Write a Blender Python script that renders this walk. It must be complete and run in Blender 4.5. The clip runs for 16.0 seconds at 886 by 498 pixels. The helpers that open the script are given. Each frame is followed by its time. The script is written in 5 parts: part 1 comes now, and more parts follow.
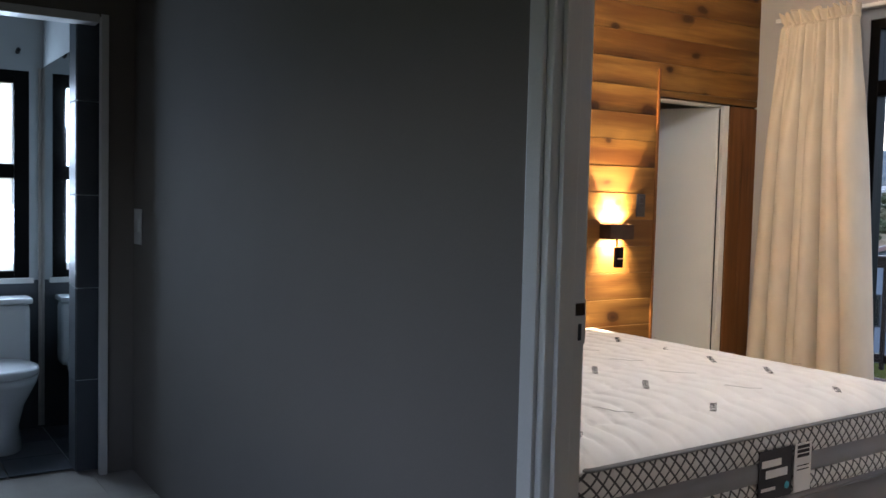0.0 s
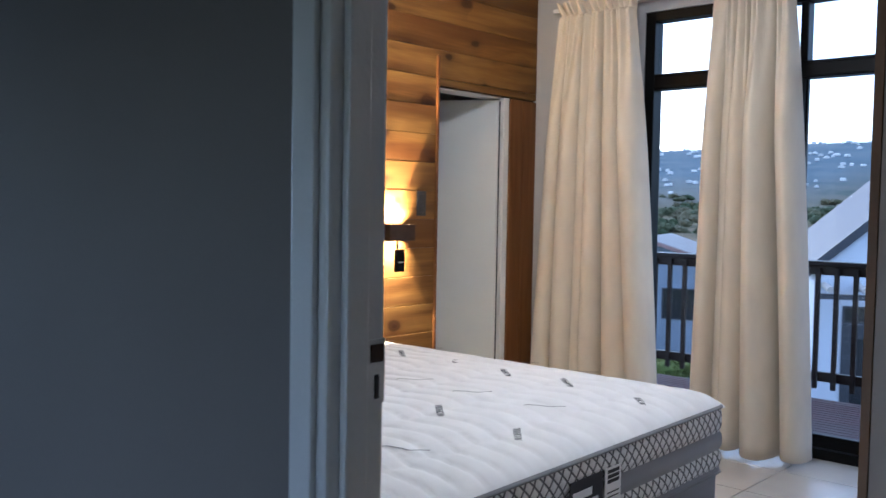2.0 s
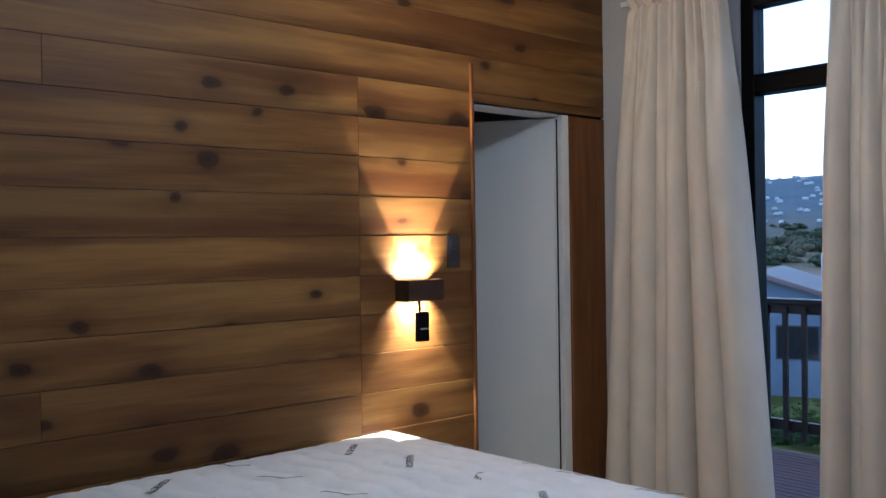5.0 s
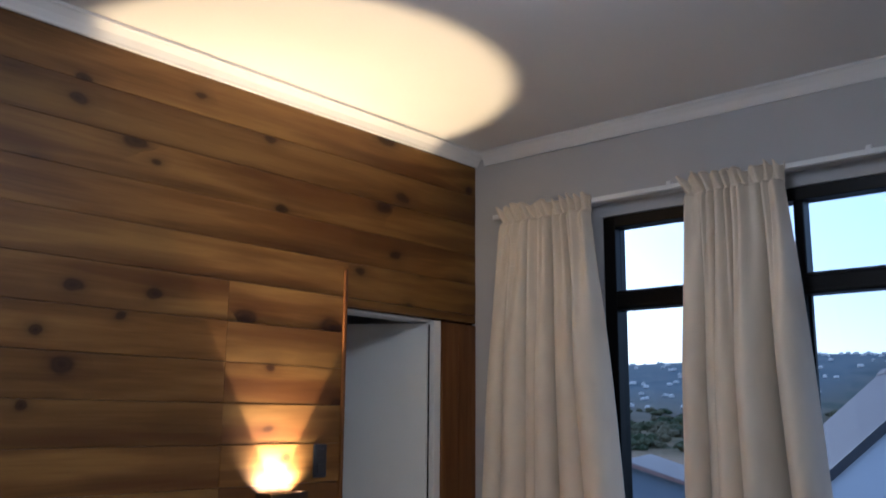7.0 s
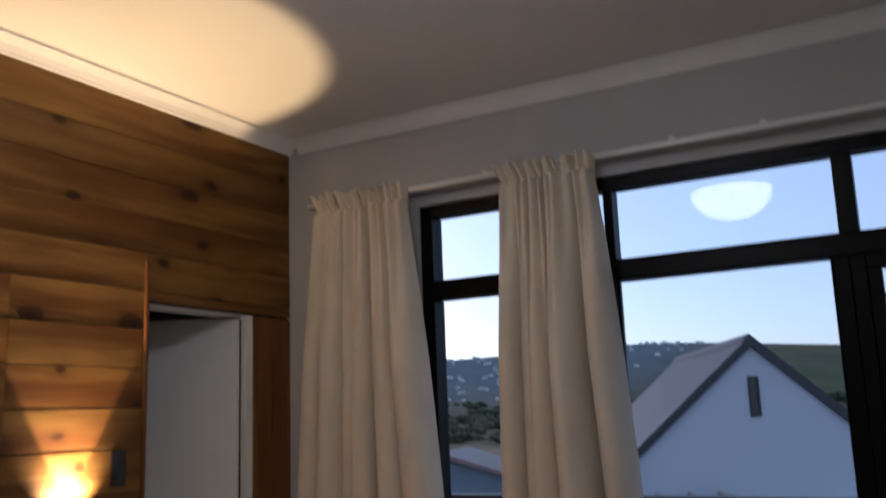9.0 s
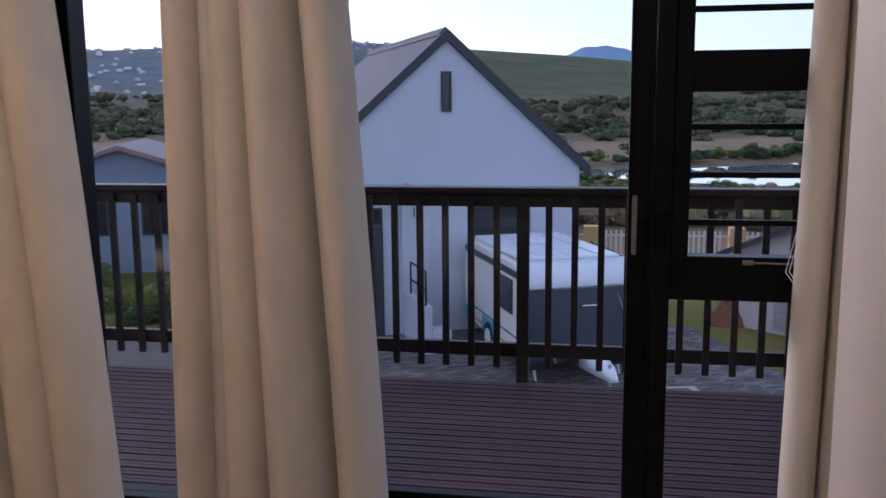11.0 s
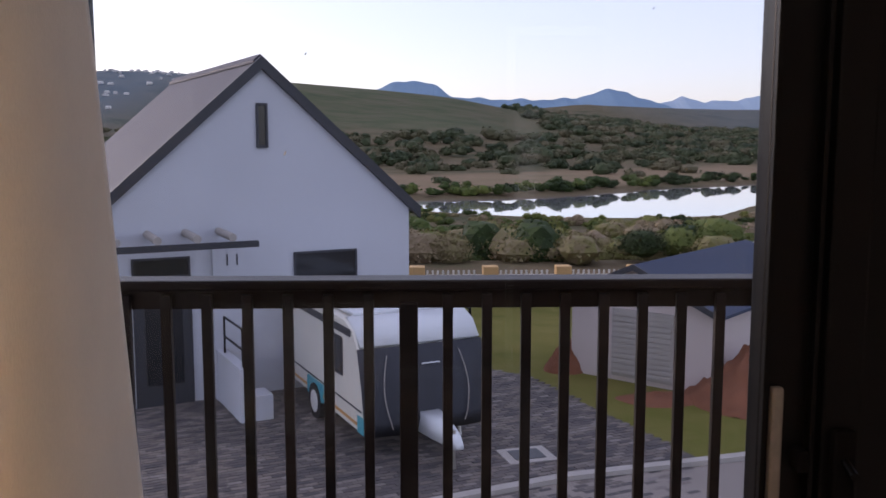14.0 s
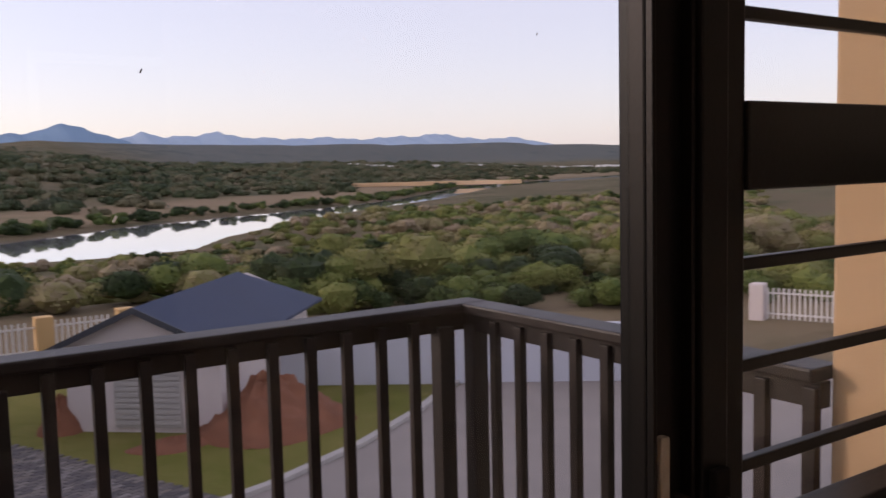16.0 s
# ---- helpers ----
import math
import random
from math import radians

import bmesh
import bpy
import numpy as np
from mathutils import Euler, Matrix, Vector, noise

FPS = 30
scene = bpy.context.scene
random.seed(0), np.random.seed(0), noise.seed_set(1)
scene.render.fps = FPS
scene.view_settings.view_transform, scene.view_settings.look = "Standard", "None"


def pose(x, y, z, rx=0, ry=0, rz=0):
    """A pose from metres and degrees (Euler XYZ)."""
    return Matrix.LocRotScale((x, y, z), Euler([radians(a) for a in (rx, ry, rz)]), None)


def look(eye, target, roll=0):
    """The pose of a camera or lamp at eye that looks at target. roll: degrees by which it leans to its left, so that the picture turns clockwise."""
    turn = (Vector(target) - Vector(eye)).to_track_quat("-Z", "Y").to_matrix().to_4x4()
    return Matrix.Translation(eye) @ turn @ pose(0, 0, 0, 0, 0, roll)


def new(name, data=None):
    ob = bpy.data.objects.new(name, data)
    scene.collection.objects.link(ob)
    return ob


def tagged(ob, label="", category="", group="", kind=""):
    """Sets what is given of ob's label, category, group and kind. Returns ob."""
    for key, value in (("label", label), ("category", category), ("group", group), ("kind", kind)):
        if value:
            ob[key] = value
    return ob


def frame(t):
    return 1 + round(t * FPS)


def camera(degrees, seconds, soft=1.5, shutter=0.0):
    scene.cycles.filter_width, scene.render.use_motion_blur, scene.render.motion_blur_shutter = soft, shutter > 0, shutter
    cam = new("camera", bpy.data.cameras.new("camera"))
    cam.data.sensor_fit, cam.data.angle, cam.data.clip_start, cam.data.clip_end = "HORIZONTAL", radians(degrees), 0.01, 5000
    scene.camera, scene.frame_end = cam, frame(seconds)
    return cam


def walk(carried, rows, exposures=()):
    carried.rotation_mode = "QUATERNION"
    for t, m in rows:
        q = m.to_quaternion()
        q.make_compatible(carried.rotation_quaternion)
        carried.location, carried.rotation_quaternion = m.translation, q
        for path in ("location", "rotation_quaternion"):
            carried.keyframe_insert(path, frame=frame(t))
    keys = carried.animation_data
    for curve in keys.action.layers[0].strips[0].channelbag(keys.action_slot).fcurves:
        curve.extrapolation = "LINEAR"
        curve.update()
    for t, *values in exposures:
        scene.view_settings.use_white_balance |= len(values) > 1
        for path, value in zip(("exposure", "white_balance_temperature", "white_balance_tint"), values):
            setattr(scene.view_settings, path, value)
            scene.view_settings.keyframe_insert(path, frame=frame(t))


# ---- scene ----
cam = camera(52.3, 16.0, soft=1.5, shutter=0.28)
PATH = [
    (0, (4.147, -5.341, 1.371), (2.478, -4.245, 1.261), 1.4),
    (0.5, (4.114, -5.269, 1.358), (2.455, -4.155, 1.258), 1.4),
    (1, (4.019, -5.208, 1.368), (2.422, -4.008, 1.27), 1.4),
    (1.5, (3.811, -5.088, 1.37), (2.341, -3.736, 1.273), 0.8),
    (2, (3.681, -4.966, 1.363), (2.338, -3.488, 1.263), 1.0),
    (2.5, (3.496, -4.664, 1.365), (2.199, -3.145, 1.257), 0.6),
    (3, (3.395, -4.458, 1.355), (2.108, -2.933, 1.226), 0.2),
    (3.5, (3.25, -4.238, 1.354), (1.833, -2.836, 1.194), 0.7),
    (6, (3.094, -3.871, 1.465), (1.602, -2.543, 1.565), 0.2),
    (6.5, (3.106, -3.893, 1.495), (1.719, -2.468, 1.706), 0.2),
    (7, (3.114, -3.883, 1.543), (1.829, -2.397, 1.916), 0.4),
    (7.5, (3.118, -3.922, 1.591), (1.934, -2.403, 2.132), 0.3),
    (8, (3.096, -3.937, 1.619), (1.99, -2.403, 2.271), -0.2),
    (8.5, (3.061, -3.911, 1.606), (2.023, -2.318, 2.226), -1.1),
    (9, (3.047, -3.769, 1.526), (2.089, -2.052, 1.89), -2.1),
    (9.4, (2.944, -3.561, 1.449), (2.075, -1.761, 1.517), -2.8),
    (9.5, (2.926, -3.52, 1.436), (2.077, -1.709, 1.434), -1.9),
    (10, (2.828, -3.243, 1.404), (2.164, -1.371, 1.171), -1.2),
    (12.5, (2.358, -1.914, 1.401), (2.226, 0.053, 1.067), 0.1),
    (13, (2.352, -1.599, 1.405), (2.234, 0.376, 1.111), -0.0),
    (13.5, (2.319, -1.332, 1.429), (2.249, 0.649, 1.158), -0.1),
    (14, (2.205, -1.091, 1.459), (2.263, 0.893, 1.216), 0.0),
    (14.5, (2.139, -0.926, 1.457), (2.31, 1.055, 1.246), -0.6),
    (15, (2.075, -0.758, 1.463), (2.496, 1.19, 1.29), -1.8),
    (15.2, (2.065, -0.727, 1.443), (2.624, 1.185, 1.26), -0.6),
    (15.5, (1.983, -0.728, 1.449), (2.798, 1.09, 1.273), -2.0),
    (16, (1.827, -0.703, 1.478), (2.955, 0.938, 1.297), -1.4),
]
EXPO = [(0, 2.2, 5700, 15), (1.0, 2.15, 5400, 14), (1.5, 2.25, 4950, 12), (2.0, 2.25, 4850, 12), (2.8, 1.8, 4600, 10), (3.5, 1.4, 4950, 11), (5.8, 1.6, 4250, 11), (7.0, 1.15, 4650, 14), (7.5, 0.88, 5200, 18), (8.0, 0.4, 5300, 17), (8.6, 0.5, 5200, 18), (9.0, 0.65, 5250, 18), (9.5, 0.75, 4800, 18), (10.2, 1.05, 5350, 24), (12.4, 1.35, 5750, 28), (13.0, 1.3, 5850, 29), (13.6, 1.25, 6000, 29), (14.2, 1.2, 6900, 32), (15.0, 1.05, 7600, 33), (16.0, 1.25, 7300, 33)]
walk(cam, [(t, look(eye, target, roll)) for t, eye, target, roll in PATH], EXPO)

# ---- world and lamps ----
SKY_STRENGTH = 0.105
DOME_POWER = 9.5
SCONCE_UP, SCONCE_DOWN = 115.0, 30.0
world = bpy.data.worlds.new("dusk_sky")
scene.world = world
world.use_nodes = True
wn = world.node_tree
sky = wn.nodes.new("ShaderNodeTexSky")
sky.sky_type = "NISHITA"
sky.sun_disc = False
sky.sun_elevation = radians(14.0)
sky.sun_rotation = radians(-50)
sky.air_density, sky.dust_density, sky.ozone_density = 1.0, 1.0, 2.5
wn.nodes["Background"].inputs["Strength"].default_value = SKY_STRENGTH
thin_cloud = wn.nodes.new("ShaderNodeMixRGB")
thin_cloud.inputs[0].default_value = 0.5
thin_cloud.inputs[2].default_value = (4.2, 4.25, 4.7, 1)
wn.links.new(sky.outputs[0], thin_cloud.inputs[1])
wn.links.new(thin_cloud.outputs[0], wn.nodes["Background"].inputs["Color"])

sun_data = bpy.data.lights.new("sun", "SUN")
sun_data.energy, sun_data.angle, sun_data.color = 0.5, radians(12), (1.0, 0.9, 0.8)
sun = new("sun", sun_data)
sun.matrix_world = look((-24, 20, 8), (0, 0, 0))


def spot(name, eye, target, power, cone, blend, color, size):
    d = bpy.data.lights.new(name, "SPOT")
    d.energy, d.spot_size, d.spot_blend, d.color, d.shadow_soft_size = power, radians(cone), blend, color, size
    ob = new(name, d)
    ob.matrix_world = look(eye, target)
    return ob


SCX, SCY = 0.024, -1.358
spot("sconce_light_up", (SCX, SCY, 1.225), (SCX + 0.004, SCY, 3.0), SCONCE_UP, 61, 0.22, (1.0, 0.63, 0.25), 0.012)
spot("sconce_light_down", (SCX, SCY, 1.165), (SCX + 0.004, SCY, 0.0), SCONCE_DOWN, 80, 0.2, (1.0, 0.72, 0.38), 0.012)


def strip_lamp(name, eye, target, power):
    """The sconce's own strip of light, as wide as its metal band, tilted to the boards."""
    d = bpy.data.lights.new(name, "AREA")
    d.shape, d.size, d.size_y, d.energy, d.spread, d.color = "RECTANGLE", 0.185, 0.03, power, radians(100), (1.0, 0.74, 0.42)
    ob = new(name, d)
    ob.matrix_world = look(eye, target)
    return ob


strip_lamp("sconce_strip_up", (0.06, SCY, 1.236), (0.0, SCY, 1.325), 3.2)
strip_lamp("sconce_strip_down", (0.06, SCY, 1.156), (0.0, SCY, 1.067), 2.4)

bath_sky = bpy.data.lights.new("bathroom_window_sky", "AREA")
bath_sky.shape, bath_sky.size, bath_sky.size_y, bath_sky.energy, bath_sky.color = "RECTANGLE", 0.46, 1.0, 2.6, (0.72, 0.88, 1.0)
new("bathroom_window_sky", bath_sky).matrix_world = look((-1.42, -4.80, 1.45), (0.0, -4.80, 1.35))

# ---- materials ----
def material(name):
    m = bpy.data.materials.new(name)
    m.use_nodes = True
    return m, m.node_tree, m.node_tree.nodes["Principled BSDF"]


def node(nt, kind, **values):
    n = nt.nodes.new(kind)
    for k, v in values.items():
        n.inputs[k].default_value = v
    return n


def ramp(nt, fac, stops):
    r = nt.nodes.new("ShaderNodeValToRGB")
    e = r.color_ramp.elements
    while len(e) < len(stops):
        e.new(0.5)
    for el, (p, c) in zip(e, stops):
        el.position, el.color = p, (*c, 1)
    nt.links.new(fac, r.inputs[0])
    return r


def scaled(nt, scale, offset=False):
    """World position times a scale, shifted by the object's random number."""
    g = nt.nodes.new("ShaderNodeNewGeometry")
    out = g.outputs["Position"]
    if offset:
        info = nt.nodes.new("ShaderNodeObjectInfo")
        mul = nt.nodes.new("ShaderNodeMath")
        mul.operation = "MULTIPLY"
        mul.inputs[1].default_value = 37.0
        nt.links.new(info.outputs["Random"], mul.inputs[0])
        add = nt.nodes.new("ShaderNodeVectorMath")
        nt.links.new(out, add.inputs[0])
        nt.links.new(mul.outputs[0], add.inputs[1])
        out = add.outputs[0]
    m = nt.nodes.new("ShaderNodeVectorMath")
    m.operation = "MULTIPLY"
    m.inputs[1].default_value = scale
    nt.links.new(out, m.inputs[0])
    return m.outputs[0]


def bump(nt, bsdf, height, strength, distance=0.01):
    b = nt.nodes.new("ShaderNodeBump")
    b.inputs["Strength"].default_value, b.inputs["Distance"].default_value = strength, distance
    nt.links.new(height, b.inputs["Height"])
    nt.links.new(b.outputs[0], bsdf.inputs["Normal"])
    return b


def plain(name, color, rough=0.6, metal=0.0, vary=0.12, scale=6.0, fine=120.0, relief=0.08, spec=0.5):
    """Paint, plaster, metal and the like: a base colour with broad and fine variation and a little relief."""
    m, nt, b = material(name)
    n1 = node(nt, "ShaderNodeTexNoise", Scale=1.0, Detail=5.0)
    nt.links.new(scaled(nt, (scale,) * 3), n1.inputs["Vector"])
    n2 = node(nt, "ShaderNodeTexNoise", Scale=1.0, Detail=3.0)
    nt.links.new(scaled(nt, (fine,) * 3), n2.inputs["Vector"])
    mx = nt.nodes.new("ShaderNodeMath")
    mx.operation = "MULTIPLY_ADD"
    mx.inputs[1].default_value, mx.inputs[2].default_value = 0.3, 0.0
    nt.links.new(n2.outputs[0], mx.inputs[0])
    ad = nt.nodes.new("ShaderNodeMath")
    ad.operation = "MULTIPLY_ADD"
    ad.inputs[1].default_value = 0.7
    nt.links.new(n1.outputs[0], ad.inputs[0])
    nt.links.new(mx.outputs[0], ad.inputs[2])
    lo = tuple(max(0, c * (1 - vary)) for c in color)
    hi = tuple(min(1, c * (1 + vary)) for c in color)
    r = ramp(nt, ad.outputs[0], [(0.25, lo), (0.75, hi)])
    nt.links.new(r.outputs[0], b.inputs["Base Color"])
    b.inputs["Roughness"].default_value, b.inputs["Metallic"].default_value = rough, metal
    b.inputs["Specular IOR Level"].default_value = spec
    if relief:
        bump(nt, b, n2.outputs[0], relief)
    return m


def wood(name, dark, mid, light, along, rough=0.45, knots=True, grain=1.0):
    """Boards with long grain, broad streaks and knots; along: the axis of the grain."""
    m, nt, b = material(name)
    st = [7.0 * grain] * 3
    st["xyz".index(along)] = 0.55
    v = scaled(nt, st, True)
    n1 = node(nt, "ShaderNodeTexNoise", Scale=1.6, Detail=6.0, Roughness=0.5, Distortion=0.5)
    nt.links.new(v, n1.inputs["Vector"])
    sf = [160.0] * 3
    sf["xyz".index(along)] = 5.0
    n2 = node(nt, "ShaderNodeTexNoise", Scale=1.0, Detail=3.0)
    nt.links.new(scaled(nt, sf, True), n2.inputs["Vector"])
    mx = nt.nodes.new("ShaderNodeMath")
    mx.operation = "MULTIPLY_ADD"
    mx.inputs[1].default_value = 0.22
    nt.links.new(n2.outputs[0], mx.inputs[0])
    nt.links.new(n1.outputs[0], mx.inputs[2])
    r = ramp(nt, mx.outputs[0], [(0.34, dark), (0.56, mid), (0.80, light)])
    col = r.outputs[0]
    info = nt.nodes.new("ShaderNodeObjectInfo")
    tone = nt.nodes.new("ShaderNodeMapRange")
    tone.inputs["To Min"].default_value, tone.inputs["To Max"].default_value = 0.78, 1.18
    nt.links.new(info.outputs["Random"], tone.inputs["Value"])
    hsv = nt.nodes.new("ShaderNodeHueSaturation")
    nt.links.new(tone.outputs[0], hsv.inputs["Value"])
    nt.links.new(col, hsv.inputs["Color"])
    col = hsv.outputs[0]
    if knots:
        hs_ = [8.5] * 3
        hs_["xyz".index(along)] = 0.75
        heart = node(nt, "ShaderNodeTexNoise", Scale=1.0, Detail=2.5, Roughness=0.45, Distortion=0.25)
        nt.links.new(scaled(nt, hs_, True), heart.inputs["Vector"])
        hr = ramp(nt, heart.outputs[0], [(0.50, (0, 0, 0)), (0.57, (0.45, 0.45, 0.45)), (0.72, (0.78, 0.78, 0.78))])
        hm = nt.nodes.new("ShaderNodeMixRGB")
        nt.links.new(hr.outputs[0], hm.inputs[0])
        nt.links.new(col, hm.inputs[1])
        hm.inputs[2].default_value = (dark[0] * 1.05, dark[1] * 0.85, dark[2] * 0.8, 1)
        col = hm.outputs[0]
        ks = [4.3] * 3
        ks["xyz".index(along)] = 2.6
        vo = node(nt, "ShaderNodeTexVoronoi", Scale=1.0, Randomness=1.0)
        vo.voronoi_dimensions = "2D"
        wob = node(nt, "ShaderNodeTexNoise", Scale=3.2, Detail=1.0)
        kv3 = scaled(nt, ks, True)
        ksep = nt.nodes.new("ShaderNodeSeparateXYZ")
        nt.links.new(kv3, ksep.inputs[0])
        kcom = nt.nodes.new("ShaderNodeCombineXYZ")
        nt.links.new(ksep.outputs["Y"], kcom.inputs["X"])
        nt.links.new(ksep.outputs["Z"], kcom.inputs["Y"])
        kv = kcom.outputs[0]
        nt.links.new(kv, wob.inputs["Vector"])
        mixv = nt.nodes.new("ShaderNodeMixRGB")
        mixv.inputs[0].default_value = 0.13
        nt.links.new(kv, mixv.inputs[1])
        nt.links.new(wob.outputs["Color"], mixv.inputs[2])
        nt.links.new(mixv.outputs[0], vo.inputs["Vector"])
        csep = nt.nodes.new("ShaderNodeSeparateColor")
        nt.links.new(vo.outputs["Color"], csep.inputs[0])
        big = nt.nodes.new("ShaderNodeMapRange")
        big.inputs["To Min"].default_value, big.inputs["To Max"].default_value = 0.85, 2.6
        nt.links.new(csep.outputs["Green"], big.inputs["Value"])
        near = nt.nodes.new("ShaderNodeMath")
        near.operation = "MULTIPLY"
        nt.links.new(vo.outputs["Distance"], near.inputs[0])
        nt.links.new(big.outputs[0], near.inputs[1])
        kr = ramp(nt, near.outputs[0], [(0.03, (0.98, 0.98, 0.98)), (0.07, (0.86, 0.86, 0.86)), (0.10, (0.92, 0.92, 0.92)), (0.155, (0.42, 0.42, 0.42)), (0.24, (0.20, 0.20, 0.20)), (0.48, (0, 0, 0))])
        gate_on = nt.nodes.new("ShaderNodeMath")
        gate_on.operation = "GREATER_THAN"
        gate_on.inputs[1].default_value = 0.26
        nt.links.new(csep.outputs["Red"], gate_on.inputs[0])
        keep = nt.nodes.new("ShaderNodeMath")
        keep.operation = "MULTIPLY"
        nt.links.new(gate_on.outputs[0], keep.inputs[0])
        nt.links.new(kr.outputs[0], keep.inputs[1])
        mk = nt.nodes.new("ShaderNodeMixRGB")
        nt.links.new(keep.outputs[0], mk.inputs[0])
        nt.links.new(col, mk.inputs[1])
        mk.inputs[2].default_value = (dark[0] * 0.34, dark[1] * 0.20, dark[2] * 0.18, 1)
        col = mk.outputs[0]
    nt.links.new(col, b.inputs["Base Color"])
    rr = nt.nodes.new("ShaderNodeMapRange")
    rr.inputs["To Min"].default_value, rr.inputs["To Max"].default_value = rough - 0.1, rough + 0.15
    nt.links.new(n1.outputs[0], rr.inputs["Value"])
    nt.links.new(rr.outputs[0], b.inputs["Roughness"])
    b.inputs["Specular IOR Level"].default_value = 0.3
    bump(nt, b, mx.outputs[0], 0.16, 0.01)
    return m


def cloth(name, color, weave=700.0, rough=0.9, through_light=0.0):
    m, nt, b = material(name)
    n1 = node(nt, "ShaderNodeTexNoise", Scale=1.0, Detail=4.0)
    nt.links.new(scaled(nt, (9, 9, 5)), n1.inputs["Vector"])
    n2 = node(nt, "ShaderNodeTexNoise", Scale=1.0, Detail=2.0)
    nt.links.new(scaled(nt, (weave, weave, weave * 0.25)), n2.inputs["Vector"])
    mx = nt.nodes.new("ShaderNodeMath")
    mx.operation = "MULTIPLY_ADD"
    mx.inputs[1].default_value = 0.5
    nt.links.new(n2.outputs[0], mx.inputs[0])
    nt.links.new(n1.outputs[0], mx.inputs[2])
    r = ramp(nt, mx.outputs[0], [(0.45, tuple(c * 0.86 for c in color)), (1.0, color)])
    nt.links.new(r.outputs[0], b.inputs["Base Color"])
    b.inputs["Roughness"].default_value = rough
    b.inputs["Sheen Weight"].default_value = 0.25
    b.inputs["Transmission Weight"].default_value = 0.0
    bump(nt, b, n2.outputs[0], 0.25, 0.002)
    return m


def glass_pane(name, tint=(0.93, 0.96, 0.97), gloss=1.0):
    m, nt, b = material(name)
    out = nt.nodes["Material Output"]
    nt.nodes.remove(b)
    tr = nt.nodes.new("ShaderNodeBsdfTransparent")
    tr.inputs[0].default_value = (*tint, 1)
    gl = nt.nodes.new("ShaderNodeBsdfGlossy")
    gl.inputs["Roughness"].default_value = 0.01
    fr = nt.nodes.new("ShaderNodeLayerWeight")
    fr.inputs["Blend"].default_value = 0.5
    pw = nt.nodes.new("ShaderNodeMath")
    pw.operation = "POWER"
    pw.inputs[1].default_value = 5.0
    nt.links.new(fr.outputs["Facing"], pw.inputs[0])
    sc = nt.nodes.new("ShaderNodeMath")
    sc.operation = "MULTIPLY_ADD"
    sc.inputs[1].default_value, sc.inputs[2].default_value = 0.5 * gloss, 0.016 * gloss
    nt.links.new(pw.outputs[0], sc.inputs[0])
    mix = nt.nodes.new("ShaderNodeMixShader")
    nt.links.new(sc.outputs[0], mix.inputs[0])
    nt.links.new(tr.outputs[0], mix.inputs[1])
    nt.links.new(gl.outputs[0], mix.inputs[2])
    nt.links.new(mix.outputs[0], out.inputs["Surface"])
    return m


def glow(name, color, strength):
    m, nt, b = material(name)
    b.inputs["Base Color"].default_value = (0.8, 0.8, 0.8, 1)
    b.inputs["Emission Color"].default_value = (*color, 1)
    b.inputs["Emission Strength"].default_value = strength
    return m


def leafy(name, stops, rough=0.75):
    """Leaves: each shrub carries its own tone, each leaf strays a little from it."""
    m, nt, b = material(name)
    g = nt.nodes.new("ShaderNodeNewGeometry")
    tone = nt.nodes.new("ShaderNodeAttribute")
    tone.attribute_name = "tone"
    n1 = node(nt, "ShaderNodeTexNoise", Scale=1.0, Detail=3.0)
    nt.links.new(scaled(nt, (0.05, 0.05, 0.05)), n1.inputs["Vector"])
    zone = nt.nodes.new("ShaderNodeMath")
    zone.operation = "MULTIPLY_ADD"
    zone.inputs[1].default_value = 0.7
    nt.links.new(n1.outputs[0], zone.inputs[0])
    nt.links.new(tone.outputs["Fac"], zone.inputs[2])
    mx = nt.nodes.new("ShaderNodeMath")
    mx.operation = "MULTIPLY_ADD"
    mx.inputs[1].default_value = 0.12
    nt.links.new(g.outputs["Random Per Island"], mx.inputs[0])
    nt.links.new(zone.outputs[0], mx.inputs[2])
    r = ramp(nt, mx.outputs[0], stops)
    nt.links.new(r.outputs[0], b.inputs["Base Color"])
    b.inputs["Roughness"].default_value = rough
    b.inputs["Specular IOR Level"].default_value = 0.2
    return m


M_WALL = plain("grey_wall_paint", (0.46, 0.455, 0.45), 0.85, vary=0.05, scale=2.5, relief=0.05)
# The hall's dim, warm light is put into this darker, browner grey.
M_HALL = plain("dim_hall_wall_paint", (0.195, 0.172, 0.15), 0.85, vary=0.05, scale=2.0, relief=0.05)
M_CEIL = plain("ceiling_paint", (0.74, 0.72, 0.69), 0.9, vary=0.04, scale=1.5, relief=0.04)
M_CORNICE = plain("cornice_paint", (0.78, 0.76, 0.73), 0.7, vary=0.03)
M_TRIMWHITE = plain("white_gloss_paint", (0.72, 0.71, 0.68), 0.35, vary=0.05, scale=4)
M_DOOR = plain("white_door_paint", (0.66, 0.66, 0.63), 0.5, vary=0.04, scale=3)
M_PINE = wood("varnished_pine", (0.068, 0.026, 0.004), (0.150, 0.067, 0.0115), (0.225, 0.118, 0.025), "y", 0.5)
M_PINE_UP = wood("stained_pine_upright", (0.07, 0.025, 0.006), (0.15, 0.058, 0.015), (0.22, 0.095, 0.028), "z", 0.42, knots=False)
M_BACKING = plain("dark_gap", (0.03, 0.015, 0.008), 0.9)
M_TILE = plain("cream_floor_tile", (0.46, 0.43, 0.385), 0.25, vary=0.08, scale=5)
M_GROUT = plain("floor_grout", (0.36, 0.33, 0.29), 0.9)
M_BLACKALU = plain("black_aluminium", (0.0035, 0.003, 0.0027), 0.42, vary=0.3, scale=8, relief=0.03, spec=0.16)
